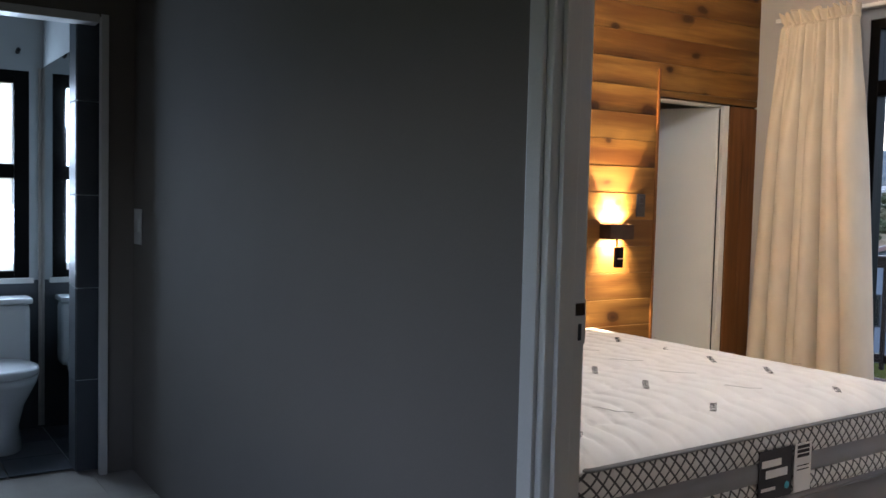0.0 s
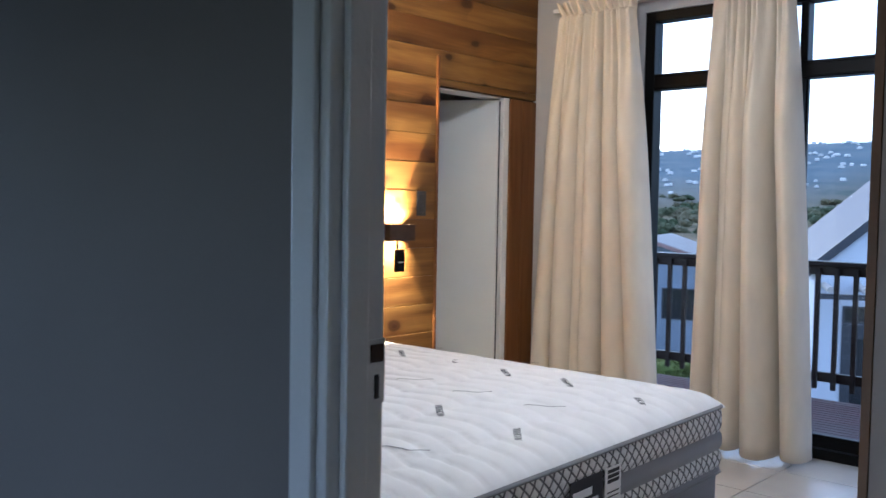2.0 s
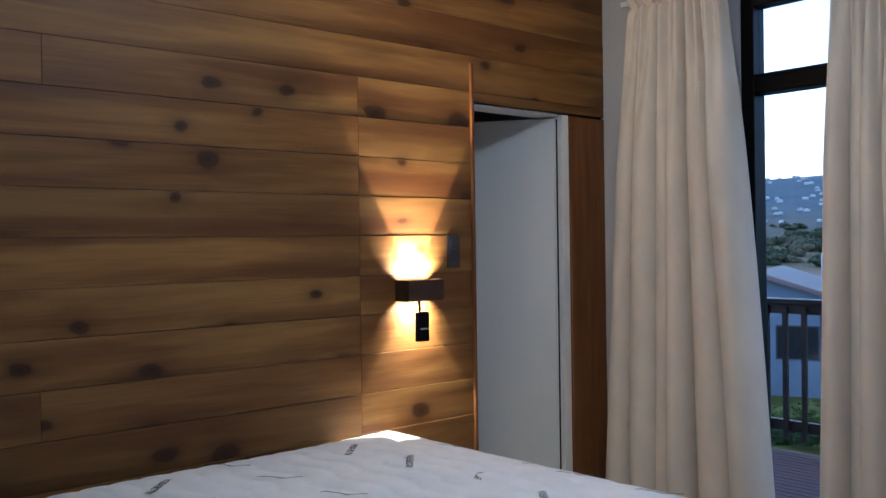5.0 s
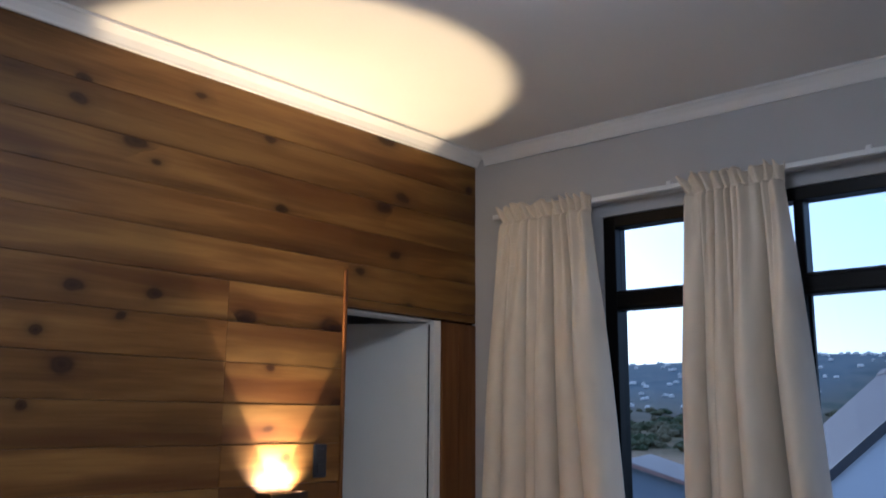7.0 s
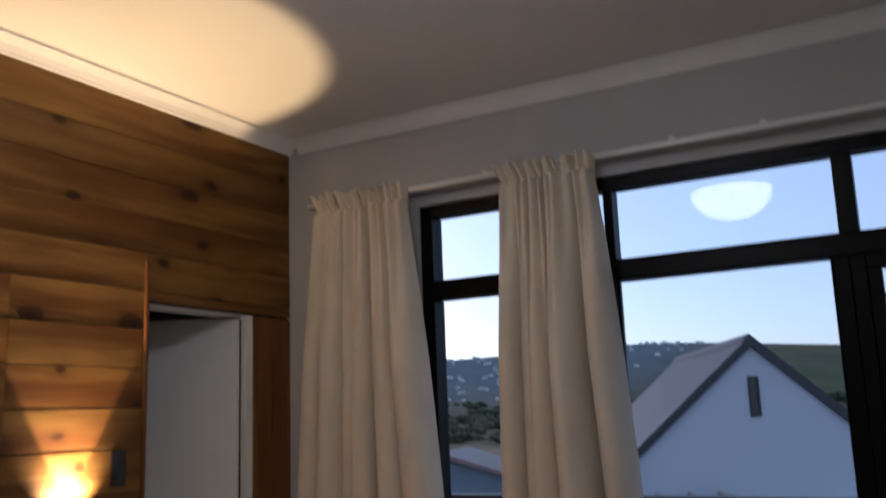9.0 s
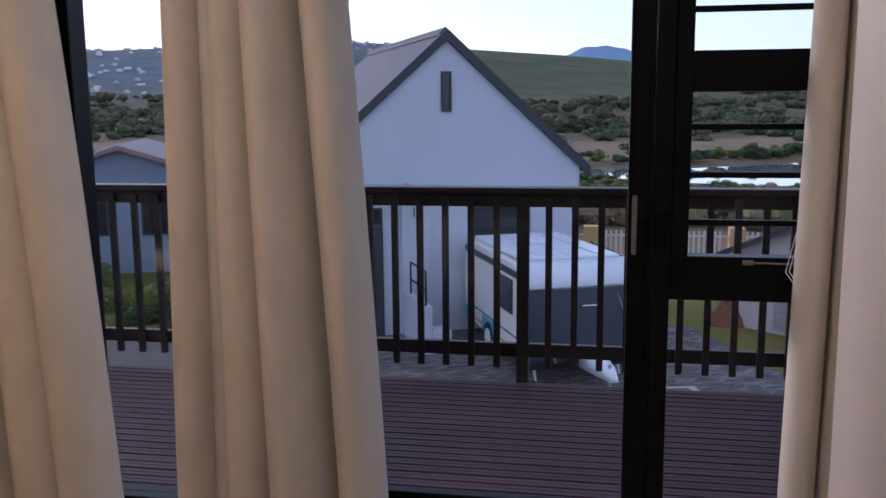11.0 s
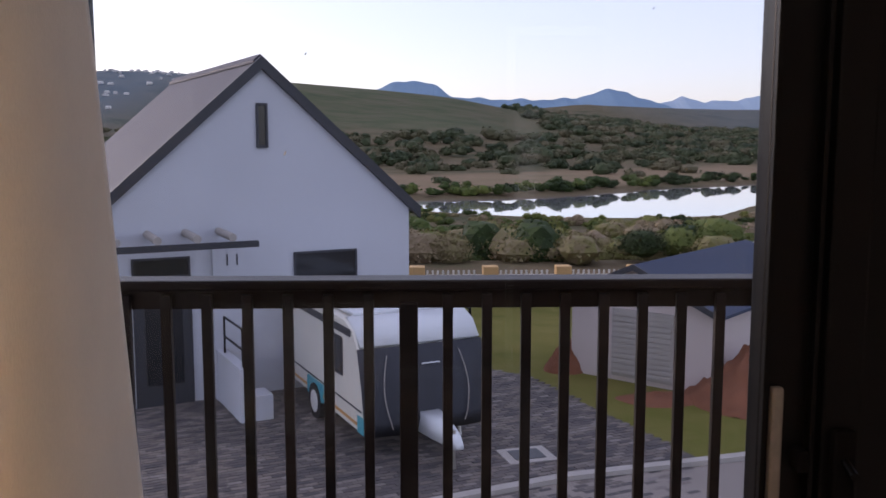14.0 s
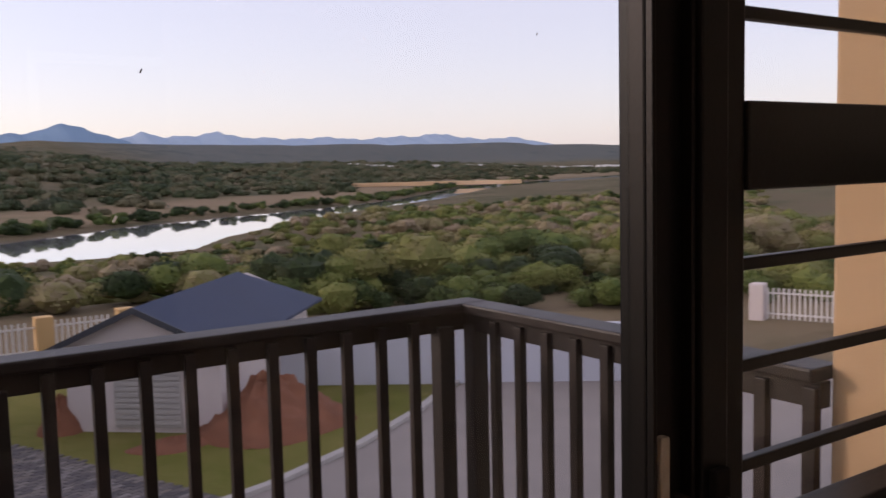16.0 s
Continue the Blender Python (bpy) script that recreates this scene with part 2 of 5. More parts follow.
M_STEEL = plain("brushed_steel", (0.55, 0.53, 0.5), 0.35, 0.9, vary=0.1, scale=30)
M_PULL = plain("worn_beige_handle_paint", (0.20, 0.175, 0.145), 0.55, vary=0.15, scale=40)
M_DARKMETAL = plain("dark_bronze_metal", (0.06, 0.035, 0.022), 0.5, 0.6, vary=0.2, scale=20)
M_BLACKPLASTIC = plain("black_plastic", (0.02, 0.02, 0.022), 0.35, vary=0.2)
M_MATTBLACK = plain("matt_black_metal", (0.006, 0.005, 0.005), 0.9, vary=0.2, spec=0.08)
M_WHITEPLASTIC = plain("white_plastic", (0.75, 0.75, 0.73), 0.4, vary=0.04)
M_CURTAIN = cloth("cream_curtain_cloth", (0.73, 0.64, 0.50))
M_MATTRESS = cloth("white_quilted_cloth", (0.80, 0.795, 0.78), 500)
M_GREYBAND = cloth("grey_mattress_cloth", (0.20, 0.20, 0.215), 500)
M_PIPING = cloth("grey_piping", (0.16, 0.16, 0.165), 500)
M_PRINT = plain("black_fabric_print", (0.035, 0.035, 0.04), 0.9, relief=0)
M_GLASS = glass_pane("window_glass")
M_DOME = glow("lit_white_dome", (1.0, 0.93, 0.80), DOME_POWER)
M_DECK = wood("purple_brown_deck_wood", (0.022, 0.006, 0.009), (0.047, 0.013, 0.018), (0.074, 0.024, 0.029), "x", 0.55, knots=False)
M_RAIL = wood("dark_stained_rail_wood", (0.010, 0.007, 0.006), (0.020, 0.013, 0.010), (0.036, 0.024, 0.018), "x", 0.45, knots=False)
M_HOUSE = plain("white_house_plaster", (0.54, 0.56, 0.61), 0.9, vary=0.06, scale=1.2, relief=0.1)
M_ROOFGREY = plain("grey_roof_sheet", (0.085, 0.082, 0.10), 0.75, vary=0.1, scale=1.5)
M_FASCIA = plain("charcoal_fascia", (0.035, 0.037, 0.045), 0.5, vary=0.15)
M_ROOFBLUE = plain("dark_blue_roof_sheet", (0.032, 0.048, 0.09), 0.65, vary=0.12, scale=1.0, spec=0.25)
M_SHED = plain("pinkish_plaster", (0.60, 0.52, 0.49), 0.9, vary=0.07, scale=1.3, relief=0.1)
M_PALEWALL = plain("pale_boundary_wall", (0.50, 0.50, 0.54), 0.9, vary=0.07, scale=0.8, relief=0.1)
M_OCHRE = plain("ochre_plaster", (0.52, 0.34, 0.19), 0.9, vary=0.08, scale=2, relief=0.1)
M_PILLAR = plain("orange_fence_plaster", (0.58, 0.36, 0.16), 0.9, vary=0.1, scale=2, relief=0.1)
M_FENCE = plain("white_fence_paint", (0.66, 0.62, 0.58), 0.6, vary=0.06)
M_WINDARK = plain("dark_window_glass", (0.02, 0.022, 0.025), 0.12, vary=0.2, scale=3, relief=0)
M_CARAVAN = plain("cream_caravan_shell", (0.74, 0.71, 0.64), 0.35, vary=0.05, scale=2, relief=0.03)
M_CARROOF = plain("white_caravan_roof", (0.70, 0.73, 0.76), 0.35, vary=0.05, scale=2, relief=0.03)
M_COVER = plain("dark_grey_cover_cloth", (0.032, 0.035, 0.046), 0.7, vary=0.15, scale=5)
M_TEAL = plain("turquoise_stripe", (0.05, 0.36, 0.45), 0.4, vary=0.08)
M_ORANGE = plain("orange_stripe", (0.6, 0.3, 0.08), 0.4, vary=0.08)
M_TYRE = plain("black_tyre_rubber", (0.02, 0.02, 0.02), 0.85)
M_TERRACOTTA = plain("terracotta_roof", (0.30, 0.19, 0.17), 0.85, vary=0.15, scale=2)
M_OLDWALL = plain("blue_grey_old_plaster", (0.24, 0.27, 0.33), 0.9, vary=0.15, scale=1.5, relief=0.1)
M_EARTH = plain("red_earth", (0.21, 0.08, 0.042), 0.95, vary=0.3, scale=3, fine=30, relief=0.6)
M_KERB = plain("concrete_kerb", (0.40, 0.37, 0.34), 0.9, vary=0.12, scale=3, relief=0.2)
M_ROAD = plain("grey_brown_road_paving", (0.26, 0.225, 0.20), 0.9, vary=0.12, scale=1.2, fine=40, relief=0.3)
M_TOILET = plain("white_ceramic", (0.72, 0.74, 0.75), 0.15, vary=0.03, relief=0)
M_DARKTILE = plain("dark_slate_tile", (0.075, 0.085, 0.10), 0.35, vary=0.2, scale=4)
M_BATHWALL = plain("pale_bath_wall", (0.56, 0.61, 0.63), 0.8, vary=0.05)
M_CUPBOARD = plain("beige_cupboard_board", (0.52, 0.46, 0.41), 0.45, vary=0.05, scale=3)
M_CUPEDGE = plain("brown_cupboard_edge", (0.27, 0.17, 0.10), 0.5, vary=0.1)
# Distance haze is put into both mountain colours, paler for the further ridge.
M_MOUNTAIN = plain("haze_tinted_mountain", (0.22, 0.33, 0.44), 1.0, vary=0.12, scale=0.008, fine=0.05, relief=0, spec=0.0)
M_FARMOUNTAIN = plain("paler_haze_tinted_mountain", (0.38, 0.48, 0.58), 1.0, vary=0.06, scale=0.006, fine=0.04, relief=0, spec=0.0)
M_SPECK = plain("far_house_plaster", (0.62, 0.60, 0.57), 0.9, vary=0.1)
# Low sun's orange on the bridge is part of this concrete colour.
M_BRIDGE = plain("sunlight_tinted_concrete", (0.80, 0.52, 0.30), 0.9, vary=0.1, scale=0.1)
M_BUSH = leafy("coastal_bush_leaves", [(0.32, (0.020, 0.036, 0.012)), (0.48, (0.055, 0.085, 0.020)), (0.62, (0.12, 0.145, 0.032)), (0.76, (0.18, 0.175, 0.052)), (0.90, (0.23, 0.18, 0.10)), (1.0, (0.27, 0.20, 0.13))])
M_FARBUSH = leafy("far_bush_leaves", [(0.35, (0.030, 0.045, 0.022)), (0.62, (0.062, 0.080, 0.036)), (0.95, (0.13, 0.115, 0.065))])


def frosted():
    m, nt, b = material("frosted_bath_glass")
    b.inputs["Base Color"].default_value = (0.9, 0.93, 0.95, 1)
    b.inputs["Transmission Weight"].default_value = 1.0
    b.inputs["Roughness"].default_value = 0.55
    return m


def mirror():
    m, nt, b = material("dark_mirror_glass")
    b.inputs["Base Color"].default_value = (0.55, 0.6, 0.62, 1)
    b.inputs["Metallic"].default_value = 1.0
    b.inputs["Roughness"].default_value = 0.04
    return m


def water_surface():
    m, nt, b = material("still_river_water")
    b.inputs["Base Color"].default_value = (0.02, 0.03, 0.035, 1)
    b.inputs["Roughness"].default_value = 0.03
    b.inputs["Specular IOR Level"].default_value = 1.0
    b.inputs["IOR"].default_value = 1.6
    b.inputs["Metallic"].default_value = 0.75
    b.inputs["Base Color"].default_value = (0.72, 0.74, 0.78, 1)
    n = node(nt, "ShaderNodeTexNoise", Scale=1.0, Detail=2.0)
    nt.links.new(scaled(nt, (0.02, 0.02, 0.02)), n.inputs["Vector"])
    rr = nt.nodes.new("ShaderNodeMapRange")
    rr.inputs["To Min"].default_value, rr.inputs["To Max"].default_value = 0.0, 0.04
    nt.links.new(n.outputs[0], rr.inputs["Value"])
    nt.links.new(rr.outputs[0], b.inputs["Roughness"])
    return m


def brick_tone():
    """Single paving bricks, each of its own tone."""
    m, nt, b = material("worn_paving_brick")
    info = nt.nodes.new("ShaderNodeObjectInfo")
    g = nt.nodes.new("ShaderNodeNewGeometry")
    ad = nt.nodes.new("ShaderNodeMath")
    nt.links.new(info.outputs["Random"], ad.inputs[0])
    nt.links.new(g.outputs["Random Per Island"], ad.inputs[1])
    fr = nt.nodes.new("ShaderNodeMath")
    fr.operation = "FRACT"
    nt.links.new(ad.outputs[0], fr.inputs[0])
    r = ramp(nt, fr.outputs[0], [(0.0, (0.065, 0.06, 0.062)), (0.45, (0.115, 0.10, 0.096)), (0.8, (0.17, 0.14, 0.125)), (1.0, (0.21, 0.185, 0.175))])
    n = node(nt, "ShaderNodeTexNoise", Scale=1.0, Detail=5.0)
    nt.links.new(scaled(nt, (0.7, 0.7, 0.7)), n.inputs["Vector"])
    mr = nt.nodes.new("ShaderNodeMapRange")
    mr.inputs["To Min"].default_value, mr.inputs["To Max"].default_value = 0.65, 1.35
    nt.links.new(n.outputs[0], mr.inputs["Value"])
    hs = nt.nodes.new("ShaderNodeHueSaturation")
    nt.links.new(mr.outputs[0], hs.inputs["Value"])
    nt.links.new(r.outputs[0], hs.inputs["Color"])
    nt.links.new(hs.outputs[0], b.inputs["Base Color"])
    b.inputs["Roughness"].default_value = 0.85
    return m


def ground_cover():
    """Grass near the houses, reeds by the river, bush and fields beyond, told apart by the lie of the land; far slopes
    have haze mixed into their colour.
    """
    m, nt, b = material("ground_cover")
    n1 = node(nt, "ShaderNodeTexNoise", Scale=1.0, Detail=8.0, Roughness=0.65)
    nt.links.new(scaled(nt, (0.035, 0.05, 0.05)), n1.inputs["Vector"])
    n2 = node(nt, "ShaderNodeTexNoise", Scale=1.0, Detail=6.0, Roughness=0.7)
    nt.links.new(scaled(nt, (1.6, 1.6, 1.6)), n2.inputs["Vector"])
    mx = nt.nodes.new("ShaderNodeMath")
    mx.operation = "MULTIPLY_ADD"
    mx.inputs[1].default_value = 0.35
    nt.links.new(n2.outputs[0], mx.inputs[0])
    nt.links.new(n1.outputs[0], mx.inputs[2])
    wild = ramp(nt, mx.outputs[0], [(0.45, (0.030, 0.042, 0.020)), (0.60, (0.075, 0.075, 0.035)), (0.72, (0.15, 0.11, 0.065)), (0.85, (0.10, 0.105, 0.05))])
    lawn = ramp(nt, mx.outputs[0], [(0.42, (0.040, 0.055, 0.014)), (0.60, (0.125, 0.13, 0.028)), (0.82, (0.23, 0.19, 0.065))])
    field = ramp(nt, mx.outputs[0], [(0.42, (0.042, 0.058, 0.028)), (0.62, (0.075, 0.092, 0.042)), (0.8, (0.115, 0.105, 0.062))])
    reed = ramp(nt, mx.outputs[0], [(0.4, (0.13, 0.095, 0.055)), (0.65, (0.24, 0.17, 0.105)), (0.9, (0.15, 0.13, 0.07))])
    att = nt.nodes.new("ShaderNodeAttribute")
    att.attribute_name = "cover"
    sep = nt.nodes.new("ShaderNodeSeparateColor")
    nt.links.new(att.outputs["Color"], sep.inputs[0])
    col = wild.outputs[0]
    for ch, layer in (("Red", lawn), ("Green", reed), ("Blue", field)):
        mix = nt.nodes.new("ShaderNodeMixRGB")
        nt.links.new(sep.outputs[ch], mix.inputs[0])
        nt.links.new(col, mix.inputs[1])
        nt.links.new(layer.outputs[0], mix.inputs[2])
        col = mix.outputs[0]
    # Blue-grey that puts aerial haze into the colour of far land.
    haze_tone = ramp(nt, mx.outputs[0], [(0.4, (0.055, 0.085, 0.10)), (0.65, (0.10, 0.135, 0.155)), (0.9, (0.15, 0.17, 0.175))])
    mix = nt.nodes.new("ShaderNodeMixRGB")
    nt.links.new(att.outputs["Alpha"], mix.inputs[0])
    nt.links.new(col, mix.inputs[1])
    nt.links.new(haze_tone.outputs[0], mix.inputs[2])
    col = mix.outputs[0]
    nt.links.new(col, b.inputs["Base Color"])
    b.inputs["Roughness"].default_value = 0.95
    b.inputs["Specular IOR Level"].default_value = 0.1
    bump(nt, b, n2.outputs[0], 0.6, 0.1)
    return m


def diamond_mesh():
    """White mesh cloth with dark diagonal lines, for the mattress borders."""
    m, nt, b = material("diamond_mesh_cloth")
    g = nt.nodes.new("ShaderNodeNewGeometry")
    mp = nt.nodes.new("ShaderNodeMapping")
    mp.inputs["Rotation"].default_value = (radians(45), 0, 0)
    nt.links.new(g.outputs["Position"], mp.inputs["Vector"])
    facs = []
    for axis in "YZ":
        w = nt.nodes.new("ShaderNodeTexWave")
        w.bands_direction = axis
        w.inputs["Scale"].default_value = 8.6
        w.inputs["Distortion"].default_value = 0.0
        nt.links.new(mp.outputs[0], w.inputs["Vector"])
        facs.append(w.outputs["Fac"])
    mn = nt.nodes.new("ShaderNodeMath")
    mn.operation = "MINIMUM"
    nt.links.new(facs[0], mn.inputs[0])
    nt.links.new(facs[1], mn.inputs[1])
    r = ramp(nt, mn.outputs[0], [(0.05, (0.07, 0.07, 0.075)), (0.17, (0.66, 0.66, 0.65))])
    nt.links.new(r.outputs[0], b.inputs["Base Color"])
    b.inputs["Roughness"].default_value = 0.9
    bump(nt, b, mn.outputs[0], 0.4, 0.006)
    return m


M_FROST = frosted()
M_MIRROR = mirror()
M_WATER = water_surface()
M_BRICKPAVE = plain('paving_sand', (0.085, 0.075, 0.068), 0.95, vary=0.2, scale=2)
M_BRICKTONE = brick_tone()
M_GROUND = ground_cover()
M_MESHCLOTH = diamond_mesh()


# ---- building helpers ----
def mesh_from(name, bm, mat):
    me = bpy.data.meshes.new(name)
    bm.normal_update()
    bm.to_mesh(me)
    bm.free()
    me.materials.append(mat)
    return me


def part(name, bm, mat, parent=None, label=""):
    ob = new(name, mesh_from(name, bm, mat))
    if parent is not None:
        ob.parent = parent
    if label:
        ob["label"] = label
    return ob


def shared(name, me, m, parent=None):
    ob = new(name, me)
    ob.parent = parent
    ob.matrix_basis = m
    return ob


def thing(name, label, category, at=(0, 0, 0), group="", kind=""):
    ob = new(name)
    ob.location = at
    ob.empty_display_size = 0.1
    return tagged(ob, label, category, group, kind)


def box(x0, x1, y0, y1, z0, z1, bevel=0.0, bm=None, m=None):
    """A box between two corners, with bevelled edges; added to bm where given."""
    own = bmesh.new()
    bmesh.ops.create_cube(own, size=1.0)
    for v in own.verts:
        v.co = Vector((x0 + (v.co.x + 0.5) * (x1 - x0), y0 + (v.co.y + 0.5) * (y1 - y0), z0 + (v.co.z + 0.5) * (z1 - z0)))
    if bevel:
        bmesh.ops.bevel(own, geom=own.edges[:], offset=bevel, segments=2, affect="EDGES", profile=0.6)
    if m is not None:
        own.transform(m)
    if bm is None:
        return own
    me = bpy.data.meshes.new("tmp")
    own.to_mesh(me)
    own.free()
    bm.from_mesh(me)
    bpy.data.meshes.remove(me)
    return bm


def rod(p, q, r, seg=10, bm=None):
    bm = bmesh.new() if bm is None else bm
    p, q = Vector(p), Vector(q)
    d = q - p
    m = Matrix.Translation((p + q) / 2) @ d.to_track_quat("Z", "Y").to_matrix().to_4x4()
    bmesh.ops.create_cone(bm, cap_ends=True, segments=seg, radius1=r, radius2=r, depth=d.length, matrix=m)
    return bm


def prism(points, y0, y1, m=None):
    """A solid from an outline in x and z, drawn out along y."""
    bm = bmesh.new()
    a = [bm.verts.new((x, y0, z)) for x, z in points]
    b = [bm.verts.new((x, y1, z)) for x, z in points]
    bm.faces.new(a)
    bm.faces.new(b[::-1])
    for i in range(len(a)):
        j = (i + 1) % len(a)
        bm.faces.new((a[i], b[i], b[j], a[j]))
    bmesh.ops.recalc_face_normals(bm, faces=bm.faces[:])
    if m is not None:
        bm.transform(m)
    return bm


def loft(rings, closed_ends=True):
    """A skin over rings of points of equal count."""
    bm = bmesh.new()
    vs = [[bm.verts.new(p) for p in ring] for ring in rings]
    n = len(rings[0])
    for a, b in zip(vs, vs[1:]):
        for i in range(n):
            bm.faces.new((a[i], a[(i + 1) % n], b[(i + 1) % n], b[i]))
    if closed_ends:
        bm.faces.new(vs[0][::-1])
        bm.faces.new(vs[-1])
    bmesh.ops.recalc_face_normals(bm, faces=bm.faces[:])
    for f in bm.faces:
        f.smooth = True
    return bm


def structure(name, bm, mat, label, category="wall"):
    return tagged(part(name, bm, mat), label, category, "", "structure")


# ---- large structure ----
CEIL = 3.03
WIN_L, WIN_R, WIN_T = 0.72, 3.66, 2.63
bm = box(-1.55, WIN_L, 0, 0.22, -3.3, 3.2)
box(WIN_R, 4.05, 0, 0.22, -3.3, 3.2, bm=bm)
box(WIN_L, WIN_R, 0, 0.22, WIN_T, 3.2, bm=bm)
box(WIN_L, 0.79, 0.045, 0.22, -0.06, WIN_T, bm=bm)
box(0.79, WIN_R, 0.045, 0.22, 2.566, WIN_T, bm=bm)
box(WIN_L, WIN_R, 0, 0.22, -3.3, -0.06, bm=bm)
structure("wall_north", bm, M_WALL, "grey painted wall with a wide glazed opening")

WD0, WD1, WDT = -0.985, -0.285, 2.068
bm = box(-0.16, -0.024, -4.10, WD0, 0, CEIL)
box(-0.16, -0.024, WD1, 0, 0, CEIL, bm=bm)
box(-0.16, -0.024, WD0, WD1, WDT, CEIL, bm=bm)
wall_west = structure("wall_west", bm, M_BACKING, "bedroom wall clad in varnished knotty pine boards")

DX0, DX1, DT = 2.78, 3.58, 2.07
bm = box(-0.45, DX0 - 0.03, -4.19, -4.10, 0, CEIL)
box(DX1 + 0.03, 5.2, -4.19, -4.10, 0, CEIL, bm=bm)
box(DX0 - 0.03, DX1 + 0.03, -4.19, -4.10, DT + 0.03, CEIL, bm=bm)
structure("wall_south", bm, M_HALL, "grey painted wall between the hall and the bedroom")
structure("wall_east", box(3.75, 3.9, -4.10, 0, 0, CEIL), M_WALL, "grey painted bedroom side wall")
bm = box(-0.45, -0.35, -6.0, -5.15, 0, CEIL)
box(-0.45, -0.35, -4.325, -4.19, 0, CEIL, bm=bm)
box(-0.45, -0.35, -5.15, -4.325, 2.19, CEIL, bm=bm)
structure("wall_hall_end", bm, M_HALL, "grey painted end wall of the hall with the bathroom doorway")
bm = box(-1.55, 1.5, -6.1, -6.0, 0, CEIL)
box(3.2, 5.3, -6.1, -6.0, 0, CEIL, bm=bm)
box(1.5, 3.2, -6.1, -6.0, 0, 0.6, bm=bm)
box(1.5, 3.2, -6.1, -6.0, 1.7, CEIL, bm=bm)
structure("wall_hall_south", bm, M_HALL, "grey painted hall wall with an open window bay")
structure("wall_hall_east", box(5.2, 5.3, -6.0, 0.22, 0, CEIL), M_HALL, "grey painted hall end wall")
BW0, BW1, BWB, BWT = -5.1, -4.5, 0.87, 2.03
bm = box(-1.55, -1.4, -6.0, BW0, 0, CEIL)
box(-1.55, -1.4, BW1, 0, 0, CEIL, bm=bm)
box(-1.55, -1.4, BW0, BW1, 0, BWB, bm=bm)
box(-1.55, -1.4, BW0, BW1, BWT, CEIL, bm=bm)
structure("wall_outer_west", bm, M_BATHWALL, "pale painted outer wall with a small bathroom window")
structure("wall_bathroom", box(-1.4, -0.45, -4.43, -4.33, 0, CEIL), M_BATHWALL, "pale painted bathroom wall")
structure("ceiling", box(-1.55, 5.3, -6.1, 0.22, CEIL, 3.2), M_CEIL, "plain off-white plastered ceiling", "ceiling")
floor = structure("floor", box(-1.55, 5.3, -6.1, 0.22, -0.16, -0.006), M_GROUT, "cream ceramic tiled floor with grey grout lines", "floor")


def cornice(name, p, q, inward, label):
    """A coved cornice from p to q along the ceiling; inward: the unit way into the room."""
    p, q, inward = Vector(p), Vector(q), Vector(inward)
    prof = [(0.0, -0.070), (0.012, -0.070), (0.016, -0.058), (0.03, -0.035), (0.055, -0.015), (0.068, -0.012), (0.068, 0.0), (0.0, 0.0)]
    rings = [[e + inward * a + Vector((0, 0, CEIL - 0.003 + b)) for a, b in prof] for e in (p, q)]
    ob = structure(name, loft(rings), M_CORNICE, label, "cornice")
    for f in ob.data.polygons:
        f.use_smooth = False
    return ob


cornice("cornice_west", (0.001, -4.095, 0), (0.001, -0.001, 0), (1, 0, 0), "white coved cornice above the pine boards")
cornice("cornice_north", (0.07, -0.001, 0), (3.68, -0.001, 0), (0, -1, 0), "white coved cornice above the windows")
cornice("cornice_east", (3.749, -4.095, 0), (3.749, -0.001, 0), (-1, 0, 0), "white coved cornice along the bedroom wall")
structure("baseboard", box(0.03, DX0 - 0.05, -4.098, -4.085, 0, 0.08, 0.003), M_TRIMWHITE, "white skirting board", "skirting")


# ---- window wall glazing ----
def frame_bar(parent, x0, x1, z0, z1, y0=0.06, y1=0.14, name="frame_bar", mat=None):
    return part(name, box(x0, x1, y0, y1, z0, z1, 0.004), mat or M_BLACKALU, parent)


def pane(parent, x0, x1, z0, z1, y=0.1):
    ob = part("pane", box(x0, x1, y - 0.003, y + 0.003, z0, z1), M_GLASS, parent, "clear glass pane")
    ob.visible_shadow = False
    return ob


win = tagged(new("window_1"), "black aluminium glazed front with fixed panes and toplights", "window", "", "structure")
frame_bar(win, 0.791, 0.858, -0.02, 2.563, 0.05, 0.15, "window_frame")
frame_bar(win, 3.58, WIN_R, -0.02, 2.563, 0.05, 0.15, "window_frame")
frame_bar(win, 0.858, 3.58, 2.505, 2.563, 0.05, 0.15, "window_frame")
frame_bar(win, 0.858, 3.58, 2.088, 2.182, 0.052, 0.15, "transom")
frame_bar(win, 0.858, 3.58, -0.03, 0.055, 0.05, 0.16, "window_sill")
for x0, x1 in ((1.745, 1.789), (2.705, 2.78)):
    frame_bar(win, x0, x1, 2.182, 2.505, name="mullion")
frame_bar(win, 1.745, 1.779, 0.055, 2.088, name="mullion")
for x0, x1 in ((0.858, 1.745), (1.789, 2.705), (2.78, 3.58)):
    pane(win, x0, x1, 2.182, 2.505)
pane(win, 0.858, 1.745, 0.055, 2.088)
for zz in (2.10, 2.17):
    part("glazing_bead", box(0.858, 3.58, 0.045, 0.052, zz - 0.006, zz + 0.006, 0.002), M_BLACKALU, win)

